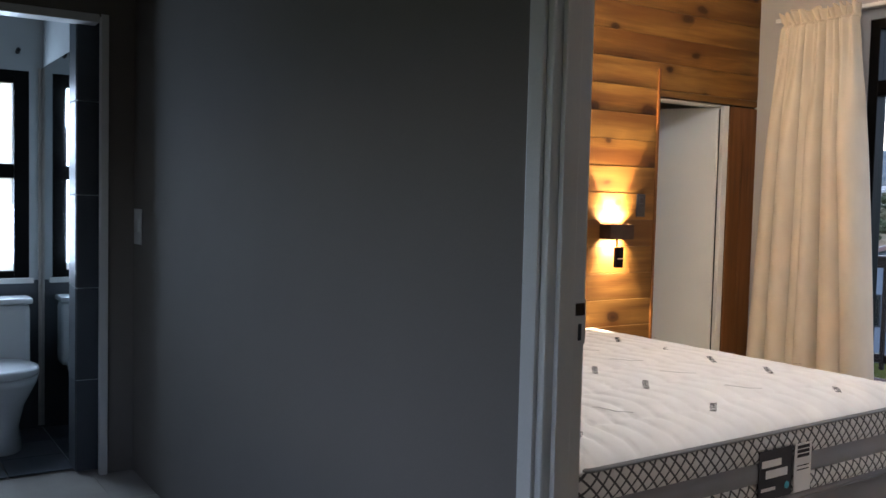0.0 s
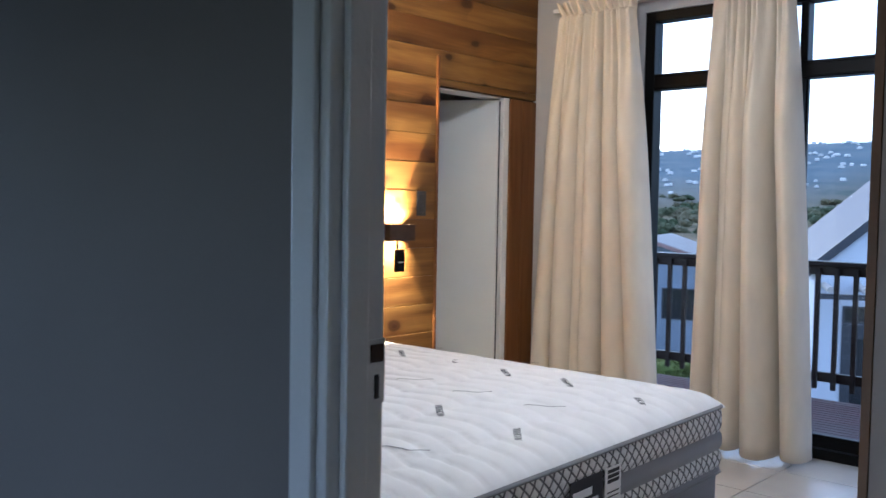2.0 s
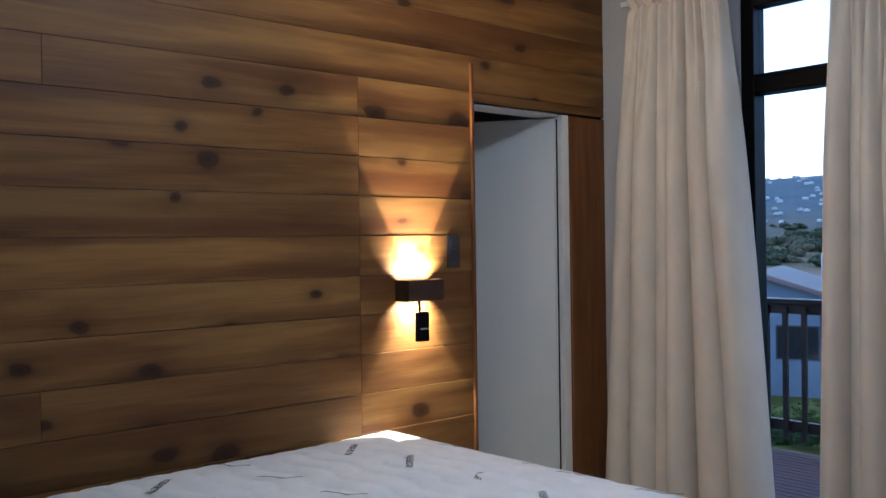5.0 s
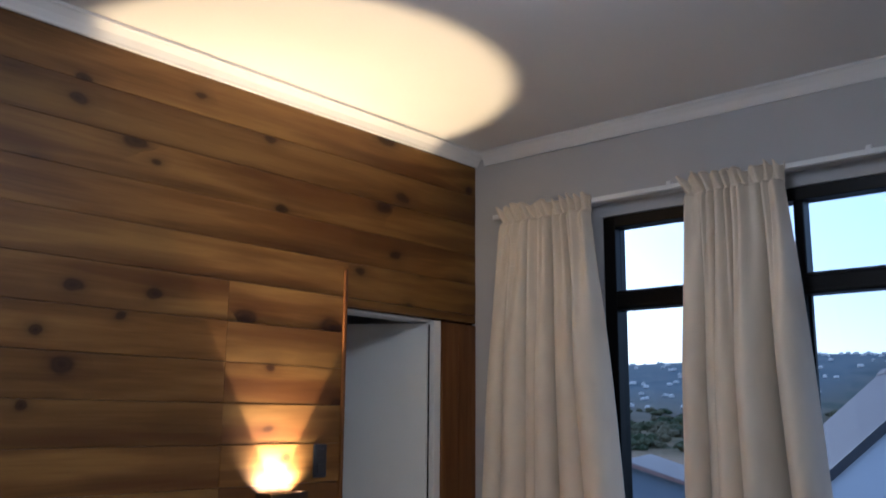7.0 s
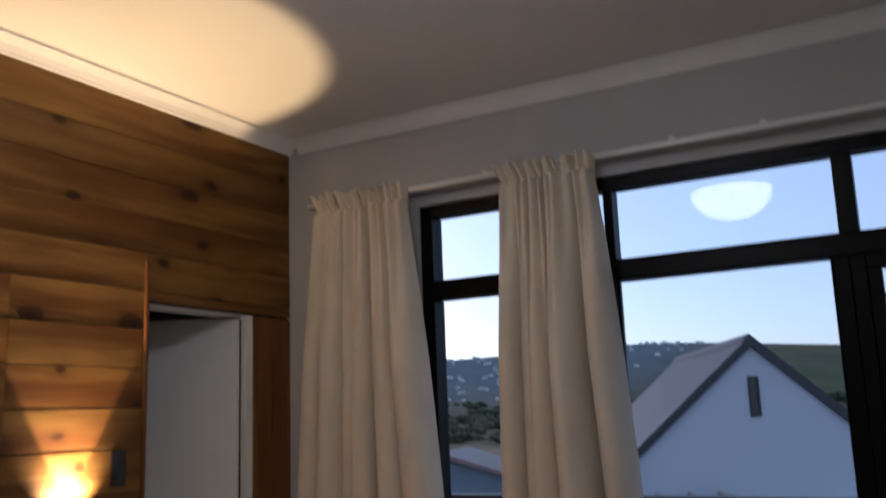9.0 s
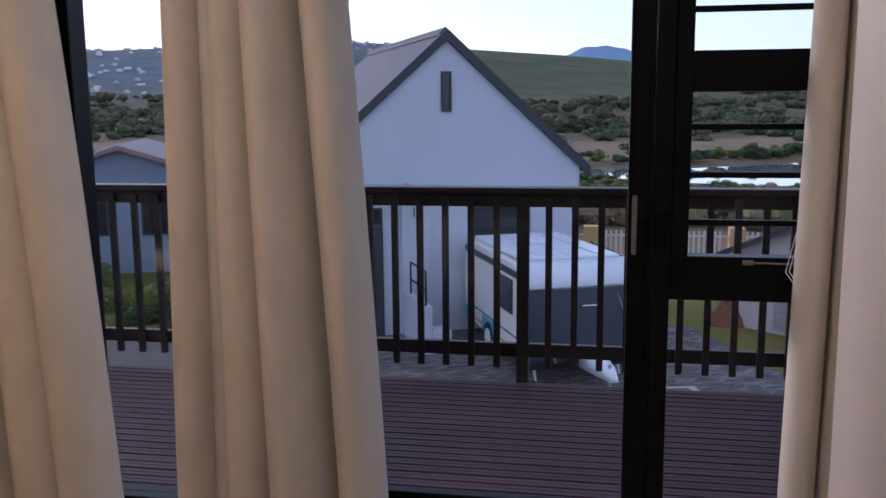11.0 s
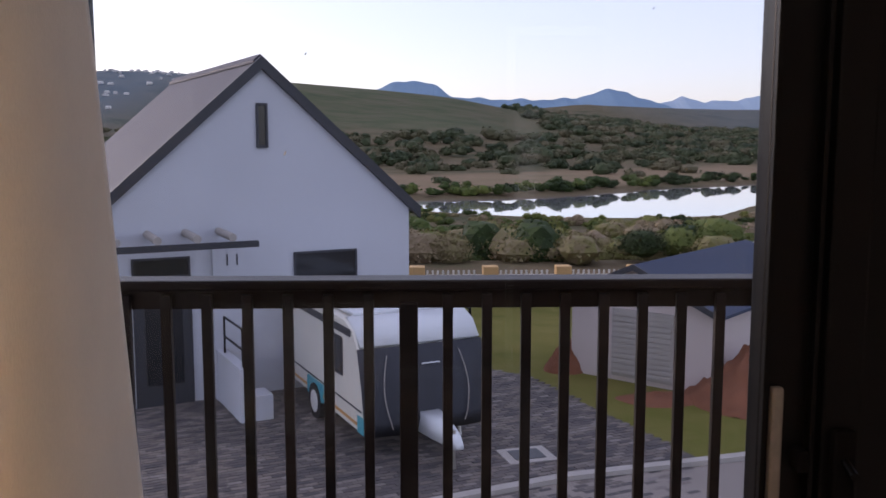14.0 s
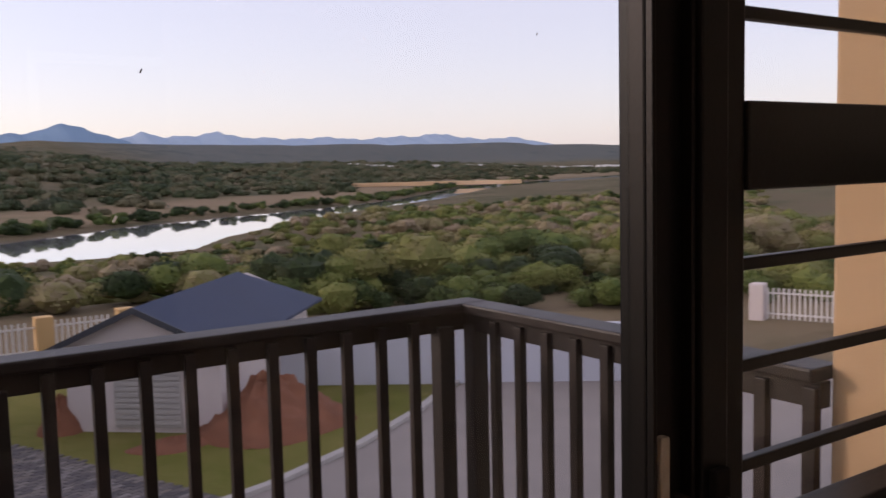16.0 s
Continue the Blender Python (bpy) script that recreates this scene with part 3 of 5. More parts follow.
slide = thing("sliding_door", "black aluminium sliding glass door with a slim pull handle", "sliding door", (1.80, 0.0, 0.055))
slide.location = (0, 0, 0)
frame_bar(slide, 1.779, 1.79, 0.058, 2.085, 0.085, 0.115, "stile")
frame_bar(slide, 2.662, 2.735, 0.058, 2.085, 0.07, 0.115, "stile")
frame_bar(slide, 1.79, 2.662, 0.058, 0.13, 0.075, 0.115, "rail")
pane(slide, 1.79, 2.662, 0.13, 2.085, 0.098)
part("stile_lip", box(2.6625, 2.669, 0.058, 0.0695, 0.06, 2.083, 0.0015), M_BLACKALU, slide)
part("stile_lip", box(2.724, 2.731, 0.05, 0.0695, 0.06, 2.083, 0.0015), M_BLACKALU, slide)
part("pull_handle", box(2.674, 2.69, 0.055, 0.0695, 0.95, 1.132, 0.004), M_PULL, slide, "worn beige pull handle")
part("latch", box(2.705, 2.72, 0.04, 0.0695, 1.02, 1.05, 0.004), M_MATTBLACK, slide)

for sx, sz, sr, sm in ((2.063, 1.567, 0.0011, M_COVER), (2.034, 1.440, 0.0018, M_WHITEPLASTIC), (2.512, 1.626, 0.0008, M_COVER)):
    part("dirt_speck", box(sx - sr * 0.6, sx + sr * 0.6, 0.0937, 0.0949, sz - sr * 1.8, sz + sr * 1.8, sr * 0.3, m=Matrix.Translation((sx, 0, sz)) @ Matrix.Rotation(radians(28), 4, "Y") @ Matrix.Translation((-sx, 0, -sz))), sm, slide)

gate = thing("glazed_door", "black framed glazed door with horizontal burglar bars", "door")
frame_bar(gate, 2.737, 2.79, 0.058, 2.085, 0.045, 0.125, "stile")
frame_bar(gate, 2.79, 2.842, 0.95, 2.03, 0.06, 0.12, "stile")
frame_bar(gate, 3.50, 3.578, 0.058, 2.085, 0.05, 0.12, "stile")
frame_bar(gate, 2.79, 3.50, 0.815, 0.95, 0.055, 0.12, "middle_rail")
frame_bar(gate, 2.842, 3.50, 1.437, 1.556, 0.055, 0.12, "lock_rail")
frame_bar(gate, 2.79, 3.50, 2.03, 2.085, 0.055, 0.12, "top_rail")
frame_bar(gate, 2.79, 3.50, 0.058, 0.12, 0.055, 0.12, "bottom_rail")
for z in (1.05, 1.193, 1.335, 1.675, 1.80, 1.92):
    part("burglar_bar", box(2.84, 3.502, 0.076, 0.094, z - 0.009, z + 0.009, 0.003), M_BLACKALU, gate)
pane(gate, 2.79, 3.50, 0.12, 0.815, 0.105)
pane(gate, 2.842, 3.50, 0.95, 1.437, 0.105)
pane(gate, 2.842, 3.50, 1.556, 2.03, 0.105)
part("bolt", rod((3.03, 0.048, 0.935), (3.18, 0.048, 0.932), 0.003), M_PULL, gate, "small steel slide bolt")
part("bolt_plate", box(3.0, 3.03, 0.043, 0.0545, 0.928, 0.942, 0.002), M_PULL, gate)
part("lock_case", box(2.748, 2.778, 0.03, 0.0445, 0.98, 1.08, 0.004), M_MATTBLACK, gate)
part("lever", rod((2.763, 0.028, 1.04), (2.763, 0.0, 1.03), 0.006), M_BLACKALU, gate)


# ---- curtains ----
def curtain(name, label, tops, bots, zt, zb, folds, seed, gather=0.085):
    """A pleated curtain: edges at the top and at the floor, a frilled heading, uneven folds that deepen downwards."""
    rng = np.random.RandomState(seed)
    nu = 420
    drops = np.concatenate([np.linspace(0, 0.24, 22), 0.24 + (zt - zb - 0.24) * np.linspace(0, 1, 37)[1:]])
    nv = len(drops)
    widths = 0.5 + 1.0 * rng.rand(folds)
    knots = np.concatenate([[0.0], np.cumsum(widths)]) / widths.sum()
    us = np.linspace(0, 1, nu)
    fold_deep = 0.55 + 0.6 * rng.rand(folds)
    lean = rng.uniform(-0.35, 0.35, folds)
    pl = np.cumsum(0.7 + 0.6 * rng.rand(folds * 2 + 3))
    pleat = np.interp(us, np.linspace(0, 1, len(pl)), (pl - pl[0]) / (pl[-1] - pl[0])) * folds * 2 * 2 * math.pi
    verts = []
    for j in range(nv):
        d = float(drops[j])
        k = d / (zt - zb)
        e = min(1.0, max(0.0, d - gather) / 0.9)
        e = e * e * (3 - 2 * e)
        kn = knots.copy()
        kn[1:-1] += 0.018 * np.sin(2.4 * k + seed + 1.7 * np.arange(1, folds))
        which = np.clip(np.searchsorted(kn, us, side="right") - 1, 0, folds - 1)
        loc = (us - kn[which]) / (kn[which + 1] - kn[which])
        bent = np.clip(loc + lean[which] * loc * (1 - loc), 0, 1)
        ridge_ = np.sin(np.pi * bent) ** 0.9
        wide = (kn[which + 1] - kn[which]) * folds
        big = ridge_ * fold_deep[which] * np.minimum(1.3, 0.55 + 0.5 * wide)
        small = 0.5 + 0.5 * np.sin(pleat + 0.8 * np.sin(0.5 * pleat))
        s = k ** 0.75
        l, r = tops[0] + (bots[0] - tops[0]) * s, tops[1] + (bots[1] - tops[1]) * s
        if d < gather:
            w = 1 - d / gather
            l, r = l - 0.05 * w, r + 0.02 * w
            out = small * (0.040 + 0.020 * w) + 0.010 * w * np.sin(pleat * 1.7 + seed)
            zz = zt - d + 0.012 * w * np.sin(pleat * 0.9 + 0.5) + 0.007 * w * np.sin(pleat * 0.31 + seed)
            tuck = 0.0
        else:
            out = big * (0.055 + 0.125 * e) + small * 0.046 * (1 - e) + 0.004 * np.sin(pleat * 0.6 + 6 * k) * e
            tuck = -0.135 * (r - l) / folds * np.sin(2 * np.pi * bent) * (0.4 + 0.6 * e)
            zz = np.full(nu, zt - d) + (0.010 * np.sin(pleat * 0.3 + seed) if j == nv - 1 else 0)
        out = out + 0.012 * math.exp(-((d - gather) / 0.02) ** 2) * -1.0
        xs = l + (r - l) * us + tuck
        verts += [(float(x), float(-0.062 - p), float(z)) for x, p, z in zip(xs, out, np.broadcast_to(zz, nu))]
    faces = [(j * nu + i, j * nu + i + 1, (j + 1) * nu + i + 1, (j + 1) * nu + i) for j in range(nv - 1) for i in range(nu - 1)]
    me = bpy.data.meshes.new(name)
    me.from_pydata(verts, [], faces)
    me.materials.append(M_CURTAIN)
    me.polygons.foreach_set("use_smooth", [True] * len(faces))
    top = thing(name, label, "curtain", group="curtains at the glazed front")
    ob = new("drape", me)
    ob.parent = top
    sol = ob.modifiers.new("thickness", "SOLIDIFY")
    sol.thickness = 0.003
    band = part("header_tape", box(tops[0] + 0.01, tops[1] - 0.01, -0.072, -0.069, zt - 0.10, zt - 0.04), M_CURTAIN, top)
    for i in range(max(4, folds)):
        x = tops[0] + 0.03 + (tops[1] - tops[0] - 0.06) * i / (max(4, folds) - 1)
        part("hook", rod((x, -0.068, zt - 0.07), (x, -0.052, zt - 0.03), 0.0025, 6), M_WHITEPLASTIC, top)
    return top


curtain("curtain", "cream cloth curtain hanging beside the pine wall, gathered heading", (0.27, 0.775), (0.085, 1.015), 2.665, 0.03, 6, 3)
curtain("curtain", "cream cloth curtain hanging in deep folds between two panes", (1.325, 1.75), (1.26, 1.935), 2.655, 0.03, 5, 11)
curtain("curtain", "cream cloth curtain drawn aside at the cupboard end", (3.17, 3.58), (3.11, 3.62), 2.65, 0.03, 6, 23)
track = thing("curtain_rail", "white flat curtain rail fixed above the glazed opening", "curtain rail")
part("rail", box(0.16, 3.66, -0.055, -0.035, 2.625, 2.65, 0.004), M_WHITEPLASTIC, track)
for x in (0.3, 1.2, 2.1, 2.48, 3.3):
    part("bracket", box(x - 0.012, x + 0.012, -0.034, -0.001, 2.635, 2.672, 0.003), M_WHITEPLASTIC, track)
cord = bmesh.new()
pts = [(3.08, -0.06, 2.6), (3.075, -0.065, 1.6), (3.06, -0.07, 1.05), (3.035, -0.07, 0.93), (3.07, -0.075, 0.88), (3.055, -0.07, 0.80), (3.065, -0.072, 0.62)]
for p, q in zip(pts, pts[1:]):
    rod((p[0] + 0.065, p[1], p[2]), (q[0] + 0.065, q[1], q[2]), 0.0015, 6, cord)
for p, q in zip(pts[1:], pts[2:]):
    rod((p[0] + 0.076, p[1], p[2]), (q[0] + 0.074, q[1], q[2]), 0.0015, 6, cord)
part("cord", cord, M_WHITEPLASTIC, track, "knotted white cord hanging down")


# ---- pine wall details ----
part_frame = tagged(new("door_1"), "white panelled door standing ajar in a pine-lined opening", "door", "", "structure")
part("door_frame", box(-0.15, -0.006, WD1 - 0.055, WD1 - 0.002, 0, WDT - 0.01, 0.004), M_TRIMWHITE, part_frame, "white painted door frame")
part("door_frame", box(-0.15, -0.03, WD0, WD0 + 0.03, 0, WDT - 0.01, 0.004), M_TRIMWHITE, part_frame)
part("door_frame", box(-0.15, -0.03, WD0 + 0.03, WD1 - 0.055, WDT - 0.016, WDT - 0.004, 0.004), M_TRIMWHITE, part_frame)
leaf_m = Matrix.Translation((-0.05, WD1 - 0.062, 0)) @ Matrix.Rotation(radians(-58), 4, "Z")
leaf = part("door_leaf", box(-0.04, 0.0, -0.62, -0.004, 0.01, 2.045, 0.003, m=leaf_m), M_DOOR, part_frame, "flat white painted leaf")
# Black strip puts the shade of the gap beside the leaf into colour.
part("gap_shade_strip", box(-0.045, -0.037, WD1 - 0.0585, WD1 - 0.0552, 0.01, WDT - 0.03), M_MATTBLACK, part_frame, "thin black strip drawn in as the shadow gap")
for z in (0.25, 1.0, 1.8):
    part("hinge", rod((-0.085, WD1 - 0.062, z - 0.05), (-0.085, WD1 - 0.062, z + 0.05), 0.007, 8), M_TRIMWHITE, part_frame)
part("corner_moulding", box(-0.02, 0.012, WD0 - 0.012, WD0 + 0.006, 0, 2.245, 0.004), M_PINE_UP, wall_west, "thin pine corner strip")
part("upright_board", box(-0.022, 0.003, WD1 + 0.001, WD1 + 0.135, 0, 2.055, 0.003), M_PINE_UP, wall_west)
part("upright_board", box(-0.022, 0.001, WD1 + 0.14, -0.003, 0, 2.055, 0.003), M_PINE_UP, wall_west)

# boards of the pine wall
rng = random.Random(4)
PITCH, BASE = 0.1685, 0.0895
SEAM = -1.645
rows = []
z = BASE - PITCH
while z < 2.965:
    rows.append((max(0.0, z), min(2.965, z + PITCH)))
    z += PITCH
for k, (z0, z1) in enumerate(rows):
    cuts = [-4.098]
    if rng.random() < 0.6:
        cuts.append(rng.uniform(-3.6, -2.9))
    if z0 < WDT:
        cuts += [SEAM, WD0 - 0.006]
        if z1 > WDT + 0.01:
            part("plank", box(-0.022, -0.001, WD0 - 0.005, -0.003, WDT, z1 - 0.0012, 0.0025), M_PINE, wall_west)
    else:
        cuts.append(-0.003)
    for y0, y1 in zip(cuts, cuts[1:]):
        t = rng.uniform(-0.0018, 0.0)
        b = box(-0.022, t, y0 + 0.0005, y1 - 0.0005, z0 + 0.0006 + rng.uniform(0, 0.0014), z1 - 0.0006, 0.0016)
        for v in b.verts:
            if v.co.x > -0.01:
                v.co.x += 0.0013 * (v.co.z - z0) / (z1 - z0)
        part("plank", b, M_PINE, wall_west)

# sconce, reading lamp and switch on the pine wall
sconce = thing("wall_sconce", "dark bronze up-and-down wall sconce, lit warm", "wall lamp")
bm = box(0.088, 0.096, SCY - 0.10, SCY + 0.10, 1.15, 1.242, 0.002)
box(0.0, 0.088, SCY - 0.10, SCY - 0.092, 1.15, 1.242, bm=bm)
box(0.0, 0.088, SCY + 0.092, SCY + 0.10, 1.15, 1.242, bm=bm)
part("shade", bm, M_DARKMETAL, sconce, "bent dark metal band open above and below")
part("back_plate", box(0.004, 0.010, SCY - 0.085, SCY + 0.085, 1.155, 1.237, 0.002), M_DARKMETAL, sconce)
part("lamp_holder", box(0.010, 0.088, SCY - 0.03, SCY + 0.03, 1.188, 1.202, 0.003), M_DARKMETAL, sconce)
read = thing("reading_lamp", "small black reading lamp hanging below the sconce", "wall lamp")
part("stem", rod((0.096, -1.40, 1.09), (0.094, -1.40, 1.152), 0.006, 10), M_MATTBLACK, read)
part("lamp_head", box(0.10, 0.124, -1.432, -1.368, 0.978, 1.105, 0.006), M_MATTBLACK, read)
# Steel strip stands for the lit line on the lamp head.
part("highlight_strip", box(0.124, 0.1255, -1.42, -1.38, 1.03, 1.036, 0.0005), M_STEEL, read, "thin steel strip put in for the highlight line")
sw = thing("light_switch", "black double light switch on the pine boards", "switch")
part("plate", box(0.001, 0.009, -1.155, -1.08, 1.29, 1.435, 0.003), M_BLACKPLASTIC, sw)
part("rocker", box(0.008, 0.013, -1.135, -1.10, 1.375, 1.415, 0.002), M_BLACKPLASTIC, sw)
part("rocker", box(0.008, 0.013, -1.135, -1.10, 1.31, 1.35, 0.002), M_BLACKPLASTIC, sw)

# ceiling dome lamp
lamp = thing("ceiling_lamp", "round white glass dome ceiling lamp, switched on", "ceiling lamp", (1.86, -2.21, CEIL))
rings = []
for a in range(0, 91, 9):
    r, h = 0.264 * math.cos(radians(a)) + 0.002, 0.192 * math.sin(radians(a))
    rings.append([(r * math.cos(i * math.pi / 24), r * math.sin(i * math.pi / 24), -0.075 - h) for i in range(48)])
part("shade", loft(rings), M_DOME, lamp, "glowing white glass dome")
part("base_ring", rod((0, 0, -0.075), (0, 0, -0.001), 0.245, 48), M_WHITEPLASTIC, lamp)
part("finial", rod((0, 0, -0.276), (0, 0, -0.266), 0.007, 10), M_BLACKPLASTIC, lamp, "small dark finial")


# ---- bed ----
BX0, BX1, BY0, BY1, BZ0, BZ1 = 0.012, 2.055, -3.52, -1.42, 0.27, 0.555
base = thing("bed_base", "grey upholstered bed base against the pine wall", "bed base")
part("body", box(BX0, BX1 - 0.02, BY0 + 0.02, BY1 - 0.02, 0.06, BZ0, 0.015), M_GREYBAND, base)
for x in (0.25, 1.9):
    for y in (-3.38, -1.56):
        part("leg", rod((x, y, 0), (x, y, 0.062), 0.03, 12), M_BLACKPLASTIC, base)

mattress = thing("mattress", "white quilted mattress with grey mesh border, bare without bedding", "mattress")
nx, ny = 150, 150
gx, gy = np.meshgrid(np.linspace(BX0, BX1, nx), np.linspace(BY0, BY1, ny), indexing="ij")
wave = 0.018 * np.sin(gx * 21.0)
dy = np.abs(((gy + wave) / 0.105) % 1.0 - 0.5) * 2
dx = np.abs(((gx + 0.012 * np.sin(gy * 30)) / 0.31) % 1.0 - 0.5) * 2
puff = 0.021 * np.sqrt(np.clip(1 - dy ** 4, 0, 1)) + 0.013 * np.sqrt(np.clip(1 - dx ** 8, 0, 1))
edge = np.minimum(np.minimum(gx - BX0 + 0.06, BX1 - gx), np.minimum(gy - BY0, BY1 - gy))
puff = puff * (1 - np.exp(-edge / 0.05)) + 0.012 * np.exp(-edge / 0.05)
dome = 0.076 * (1 - np.exp(-edge / 0.16)) - 0.016 * np.exp(-edge / 0.02)
gz = BZ1 - 0.018 + puff + dome + 0.004 * np.sin(gx * 5 + 1) * np.sin(gy * 4)


def top_height(x, y):
    i = int(round((x - BX0) / (BX1 - BX0) * (nx - 1)))
    j = int(round((y - BY0) / (BY1 - BY0) * (ny - 1)))
    return float(gz[max(0, min(nx - 1, i)), max(0, min(ny - 1, j))])


vs = np.stack([gx, gy, gz], -1).reshape(-1, 3)
fs = [(i * ny + j, (i + 1) * ny + j, (i + 1) * ny + j + 1, i * ny + j + 1) for i in range(nx - 1) for j in range(ny - 1)]
me = bpy.data.meshes.new("quilted_top")
me.from_pydata(vs.tolist(), [], fs)
me.materials.append(M_MATTRESS)
me.polygons.foreach_set("use_smooth", [True] * len(fs))
ob = new("quilted_top", me)
ob.parent = mattress


def band(name, z0, z1, out, mat, label=""):
    """A rounded band round the mattress between two heights."""
    def ring(z, o):
        pts = []
        r = 0.07
        for cx, cy, a0 in ((BX1 - r, BY1 - r, 0), (BX0 + r, BY1 - r, 90), (BX0 + r, BY0 + r, 180), (BX1 - r, BY0 + r, 270)):
            for k in range(7):
                a = radians(a0 + 15 * k)
                pts.append((cx + (r + o) * math.cos(a), cy + (r + o) * math.sin(a), z))
        return pts
    steps = 6
    rings = [ring(z0 + (z1 - z0) * k / steps, out * math.sin(math.pi * k / steps) ** 0.6) for k in range(steps + 1)]
    return part(name, loft(rings, False), mat, mattress, label)


band("upper_border", 0.438, 0.535, 0.010, M_MESHCLOTH, "white border cloth with a diamond mesh")
band("middle_border", 0.362, 0.438, 0.014, M_GREYBAND, "dark grey ribbed border cloth")
band("lower_border", 0.29, 0.362, 0.010, M_MESHCLOTH, "white border cloth with a diamond mesh")
band("bottom_border", 0.262, 0.29, 0.006, M_GREYBAND)
band("piping", 0.532, 0.549, 0.012, M_PIPING, "grey piped edge")
band("piping", 0.262, 0.274, 0.012, M_PIPING, "grey piped edge")
XF = BX1 + 0.015
lab = part("fabric_label", box(XF, XF + 0.003, -2.64, -2.44, 0.30, 0.485), M_PRINT, mattress, "dark brown sewn-in label with pale lettering bars")
for y0, y1, zc, h in ((-2.625, -2.51, 0.435, 0.026), (-2.60, -2.47, 0.395, 0.030), (-2.625, -2.54, 0.34, 0.012)):
    part("lettering_bar", box(XF + 0.003, XF + 0.0045, y0, y1, zc - h / 2, zc + h / 2), M_MATTRESS, lab)
part("badge", rod((XF + 0.003, -2.47, 0.34), (XF + 0.0045, -2.47, 0.34), 0.014, 16), M_TEAL, lab, "small blue round badge")
tag = part("white_label", box(XF, XF + 0.003, -2.425, -2.32, 0.30, 0.485), M_MATTRESS, mattress, "white sewn-in label with black bars")
for zc, h in ((0.472, 0.012), (0.455, 0.012), (0.438, 0.012), (0.40, 0.004), (0.385, 0.004)):
    part("lettering_bar", box(XF + 0.003, XF + 0.0045, -2.41, -2.335, zc - h / 2, zc + h / 2), M_PRINT, tag)


def text_mesh(words, size, mat=None):
    cu = bpy.data.curves.new("words", "FONT")
    cu.body, cu.size, cu.align_x, cu.align_y = words, size, "CENTER", "CENTER"
    cu.extrude = 0.0004
    tmp = bpy.data.objects.new("words", cu)
    scene.collection.objects.link(tmp)
    me = bpy.data.meshes.new_from_object(tmp.evaluated_get(bpy.context.evaluated_depsgraph_get()))
    bpy.data.objects.remove(tmp)
    me.materials.append(mat or M_PRINT)
    return me


aloe = text_mesh("ALOEVERA", 0.036)
bm = bmesh.new()
prev = None
for k in range(15):
    x = -0.075 + k * 0.0107
    y = 0.010 * math.sin(k * 0.55) + 0.004 * math.sin(k * 1.3)
    a, b = bm.verts.new((x, y - 0.0036, 0.0005)), bm.verts.new((x, y + 0.0036 + 0.0015 * math.sin(k), 0.0005))
    if prev:
        bm.faces.new((prev[0], a, b, prev[1]))
    prev = (a, b)
squiggle = mesh_from("printed_flourish", bm, M_PRINT)
for y, x0, words, turn in ((-1.58, 0.205, False, 20), (-1.93, 0.36, True, 133), (-2.36, 0.215, False, 40), (-2.68, 0.33, True, 133), (-3.11, 0.235, False, 30), (-3.38, 0.36, True, 133)):
    for k in range(6):
        x = x0 + 0.311 * k
        yy = y + 0.02 * math.sin(k * 1.9 + y)
        m = Matrix.Translation((x, yy, top_height(x, yy) + 0.004)) @ Matrix.Rotation(radians(turn + 6 * math.sin(k * 2.3)), 4, "Z")
        shared("print", aloe if words else squiggle, m, mattress)


# the bed stands slightly askew to the boards
askew = Matrix.Translation((2.035, -1.385, 0)) @ Matrix.Rotation(radians(1.6), 4, "Z") @ Matrix.Translation((-2.045, 1.42, 0))
base.matrix_basis = askew
mattress.matrix_basis = askew

# ---- cupboard along the side wall ----
cup = thing("built_in_cupboard", "tall beige built-in cupboard with steel bar handles", "cupboard")
CX = 3.10
part("end_panel", box(CX + 0.022, 3.748, -3.08, -3.062, 0, 2.45, 0.002), M_CUPBOARD, cup)
part("end_panel", box(CX + 0.022, 3.748, -0.668, -0.65, 0, 2.45, 0.002), M_CUPBOARD, cup)
part("carcass", box(CX + 0.06, 3.748, -3.062, -0.668, 0.08, 2.45), M_CUPBOARD, cup)
part("plinth", box(CX + 0.05, 3.74, -3.06, -0.67, 0, 0.08), M_CUPEDGE, cup)
part("edge_strip", box(CX + 0.002, CX + 0.02, -3.08, -3.074, 0.08, 2.45, 0.001), M_CUPEDGE, cup, "brown edging")
for k in range(4):
    y0 = -3.073 + k * 0.602
    d = part("cupboard_door", box(CX, CX + 0.019, y0 + 0.002, y0 + 0.598, 0.085, 2.448, 0.002), M_CUPBOARD, cup)
    hy = y0 + (0.55 if k % 2 == 0 else 0.05)
    part("handle", rod((CX - 0.032, hy, 1.03), (CX - 0.032, hy, 1.24), 0.006, 12), M_STEEL, d, "brushed steel bar handle")
    for z in (1.06, 1.21):
        part("handle_stem", rod((CX - 0.032, hy, z), (CX, hy, z), 0.004, 8), M_STEEL, d)

# ---- bedroom door frame to the hall ----
dr = tagged(new("door_2"), "white painted steel door frame with worn strike plate, no leaf in view", "door frame", "", "structure")
for x0, x1, side in ((DX0 - 0.045, DX0, 1), (DX1, DX1 + 0.045, -1)):
    part("jamb", box(x0, x1, -4.197, -4.093, 0, DT + 0.045, 0.006), M_TRIMWHITE, dr)
    xs = (x0 - 0.02, x0 + 0.026) if side > 0 else (x1 - 0.026, x1 + 0.02)
    part("architrave", box(xs[0], xs[1], -4.208, -4.1975, 0, DT + 0.06, 0.003), M_TRIMWHITE, dr)
part("head", box(DX0, DX1, -4.197, -4.093, DT, DT + 0.045, 0.006), M_TRIMWHITE, dr)
